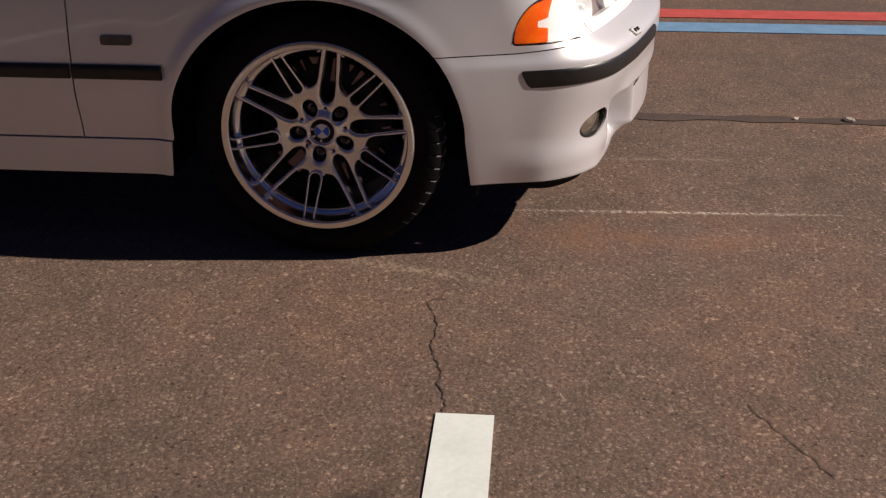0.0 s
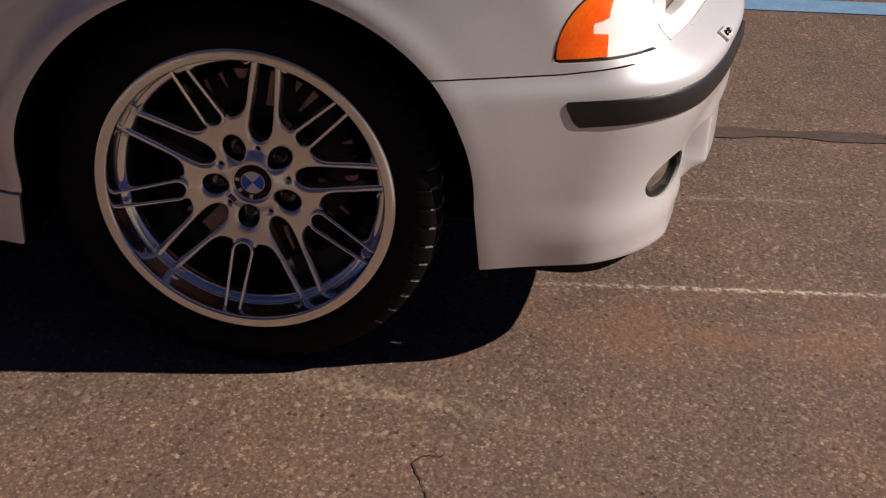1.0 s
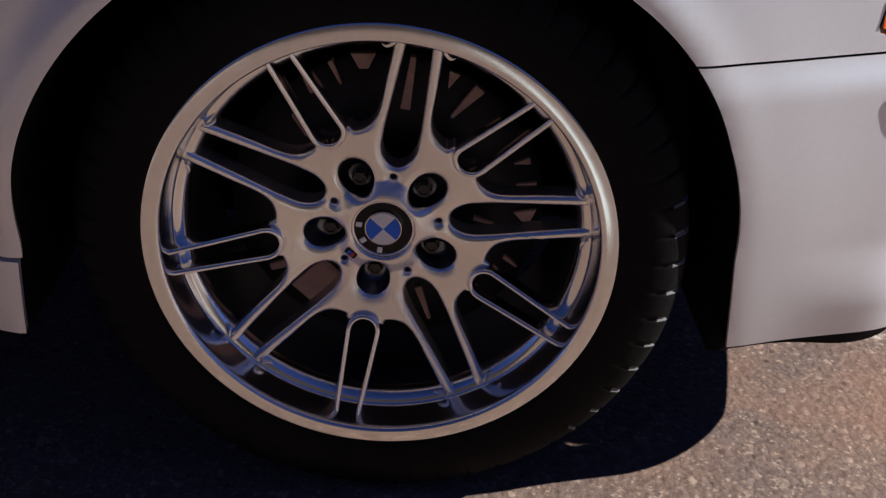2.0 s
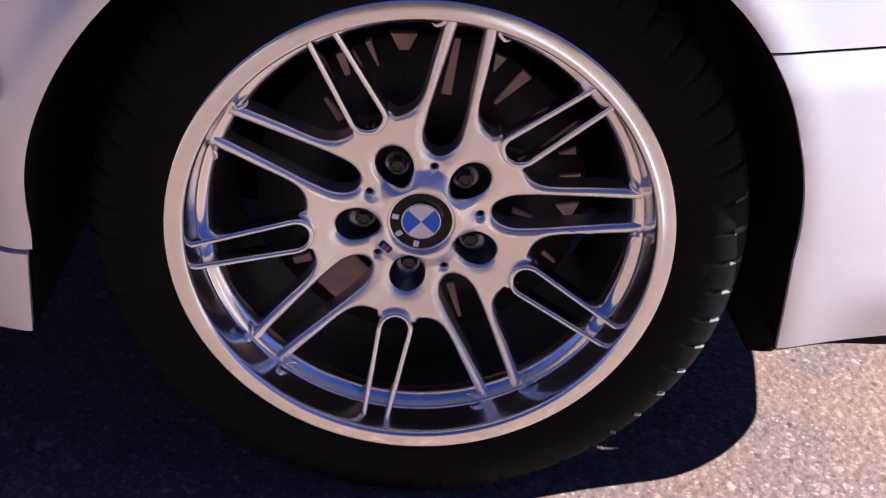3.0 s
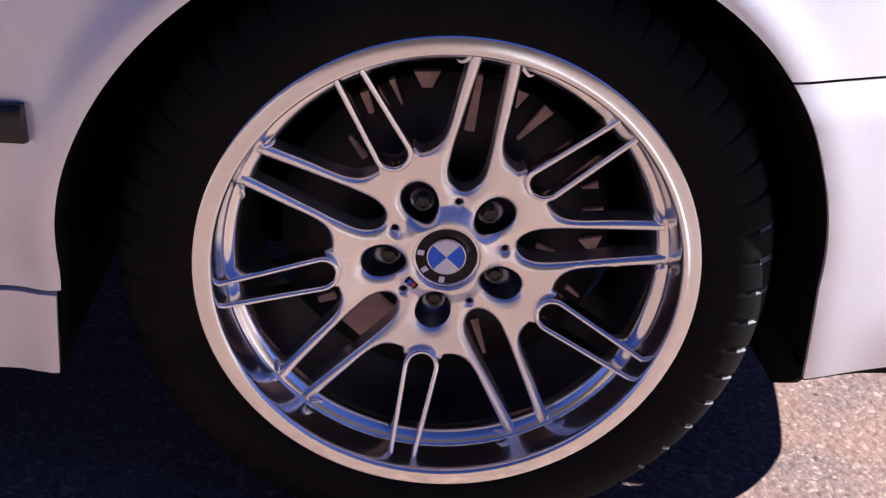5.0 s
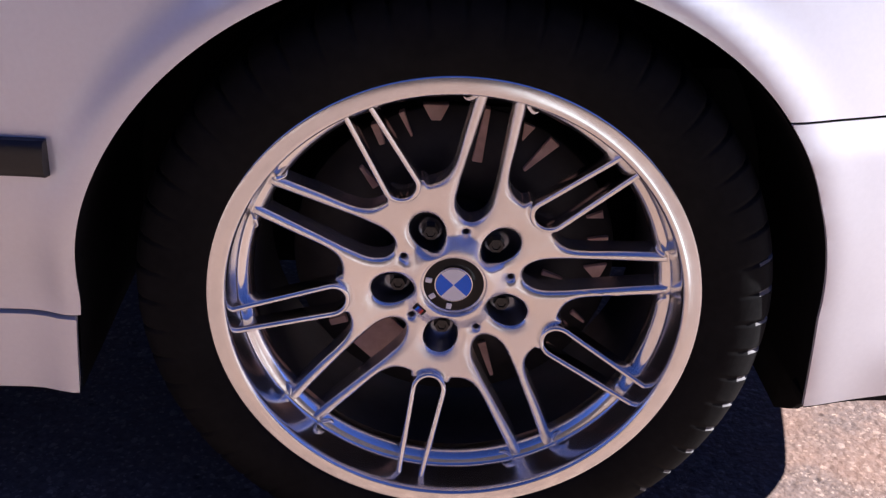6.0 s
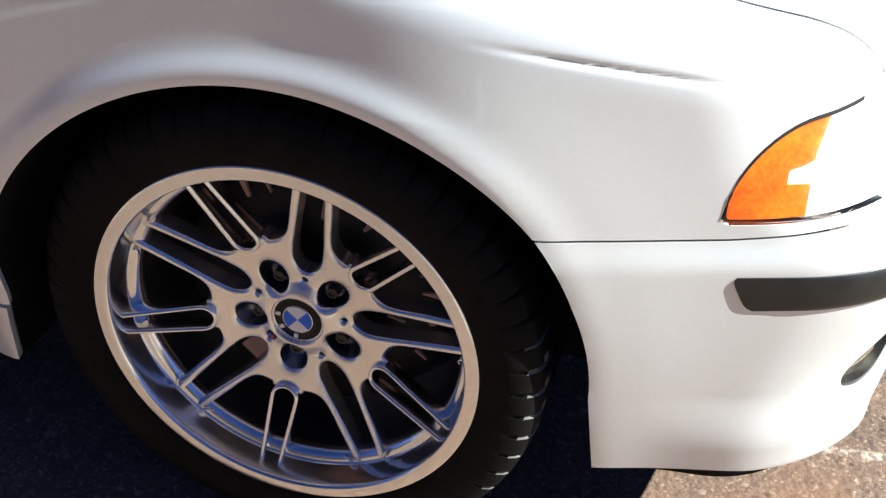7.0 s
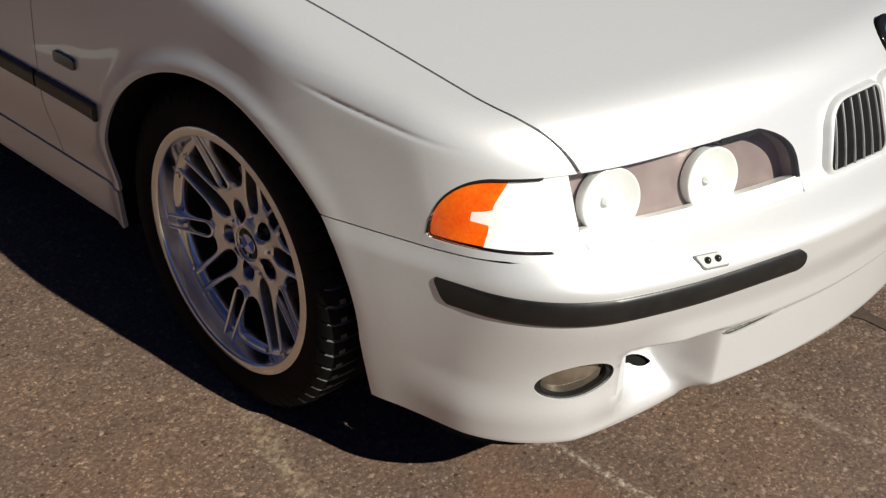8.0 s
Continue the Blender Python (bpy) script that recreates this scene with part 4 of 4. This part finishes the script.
    V, F = lathe([(0.0186, 0.0556), (0.0187, 0.0549), (0.0196, 0.0549), (0.0200, 0.0560)], 64)
    linked("emblem_ring", V, F, silver, cap)
    for k in range(4):
        a0 = TH + radians(-33) + k * math.pi / 2
        V = [(0, 0.0548, 0)] + [(0.0185 * math.cos(a0 + j * math.pi / 24), 0.0548, 0.0185 * math.sin(a0 + j * math.pi / 24)) for j in range(13)]
        linked("quarter", V, [(0, j + 1, j + 2) for j in range(12)], blue if k % 2 else white, cap)
    # a small striped badge beside the cap
    b = box(bmesh.new(), -0.0068, 0.0068, 0.0500, 0.0530, -0.0036, 0.0036, 0.0006)
    small = part("small_badge", b, black_gloss, w, "small dark badge with coloured stripes")
    small.matrix_basis = pose(-0.0345, 0, -0.0285, 0, 40, 0)
    for dx, m2 in ((-0.0042, blue), (-0.0014, violet), (0.0014, red)):
        b = box(bmesh.new(), dx, dx + 0.0024, 0.0494, 0.0502, -0.0028, 0.0028)
        part("stripe", b, m2, small)
    for a in (-1.72, -2.55, 2.98):
        b = box(bmesh.new(), -0.0028, 0.0028, 0.0552, 0.0567, -0.0034, 0.0034, 0.0004)
        bar = part("mark", b, white, cap)
        bar.matrix_basis = pose(0.0262 * math.cos(a), 0, 0.0262 * math.sin(a), 0, -math.degrees(a) + 90, 0)
    for k in range(5):
        a = TH + math.pi / 5 + k * 2 * math.pi / 5
        V, F = lathe([(0.0, 0.0685), (0.0042, 0.0685), (0.0048, 0.067), (0.0080, 0.067), (0.0086, 0.069), (0.0088, 0.082)], 6)
        ob = linked("wheel_bolt", V, F, trim_black, w, smooth=False)
        ob.location = (0.0585 * math.cos(a), 0.0, 0.0585 * math.sin(a))
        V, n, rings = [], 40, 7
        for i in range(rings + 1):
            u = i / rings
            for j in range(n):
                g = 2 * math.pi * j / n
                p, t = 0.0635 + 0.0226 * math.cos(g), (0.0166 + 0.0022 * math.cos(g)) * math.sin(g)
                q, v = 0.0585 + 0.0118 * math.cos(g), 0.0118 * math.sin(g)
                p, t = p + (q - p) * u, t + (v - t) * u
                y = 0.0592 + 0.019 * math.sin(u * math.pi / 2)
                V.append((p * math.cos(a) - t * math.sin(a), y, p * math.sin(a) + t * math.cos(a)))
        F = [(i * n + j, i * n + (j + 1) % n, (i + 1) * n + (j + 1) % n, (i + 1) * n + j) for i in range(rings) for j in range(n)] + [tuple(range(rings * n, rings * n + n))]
        linked("bolt_pocket", V, F, shaded_pocket, w, "smooth bolt pocket")
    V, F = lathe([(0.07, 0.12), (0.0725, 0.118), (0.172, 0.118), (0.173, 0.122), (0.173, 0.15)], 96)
    linked("brake_disc", V, F, shaded_iron, w, "steel brake disc coloured near-black for shade")
    V, F = lathe([(0.0, 0.10), (0.07, 0.10), (0.074, 0.12), (0.0, 0.14)], 48)
    linked("disc_hat", V, F, lining, w)
    caliper = part("brake_caliper", box(bmesh.new(), -0.045, 0.075, 0.122, 0.165, 0.125, 0.180, 0.008), lining, w, "dark brake caliper with tan patches of light")
    # added tan pieces standing for light on disc and brackets: middle, half length, half width at either end, angle
    lit_patches = [(-0.083, 0.140, 0.012, 0.0045, 0.003, -70), (-0.0545, 0.152, 0.014, 0.003, 0.001, -66), (-0.025, 0.166, 0.0085, 0.0135, 0.005, -88),
            (0.023, 0.143, 0.0296, 0.003, 0.0055, -98), (0.0675, 0.148, 0.009, 0.006, 0.0005, -111), (0.083, 0.123, 0.0225, 0.0065, 0.002, -132),
            (0.147, 0.057, 0.009, 0.004, 0.0005, 193), (0.153, 0.0295, 0.011, 0.004, 0.0005, 180), (0.155, -0.010, 0.008, 0.013, 0.003, -80),
            (0.108, -0.017, 0.012, 0.003, 0.001, -18), (0.141, -0.068, 0.010, 0.003, 0.0015, -40), (-0.125, -0.084, 0.010, 0.004, 0.005, 20),
            (-0.078, -0.104, 0.027, 0.020, 0.020, 226), (0.043, -0.128, 0.023, 0.0045, 0.002, -72), (-0.093, 0.092, 0.014, 0.002, 0.004, -54)]
    for x, z, half, w0, w1, turn in lit_patches:
        c, d = math.cos(radians(turn)), math.sin(radians(turn))
        b = bmesh.new()
        ring = [(-half, -w0), (half, -w1), (half, w1), (-half, w0)]
        low = [b.verts.new((x + u * c - v * d, 0.124, z + u * d + v * c)) for u, v in ring]
        top = [b.verts.new((x + u * c - v * d, 0.113, z + u * d + v * c)) for u, v in ring]
        b.faces.new(top), b.faces.new(low[::-1])
        for i in range(4):
            b.faces.new((top[i], low[i], low[(i + 1) % 4], top[(i + 1) % 4]))
        bmesh.ops.recalc_face_normals(b, faces=b.faces)
        bmesh.ops.bevel(b, geom=list(b.edges), offset=min(0.0008, 0.6 * min(w0, w1)), segments=1, affect="EDGES")
        part("lit_patch", b, lit_tan, caliper, "tan patch of light on the brake")
    return w


wheel = make_wheel(pose(0, 0, HUB, 0, 0, -2.3), "polished multi-spoke alloy wheel with a low-profile tyre")
copy_thing(wheel, pose(-BASE, 0.0, HUB))
copy_thing(wheel, pose(-BASE, 2 * AXIS, HUB, 0, 0, 180))
copy_thing(wheel, pose(0, 2 * AXIS, HUB, 0, 0, 177.7))
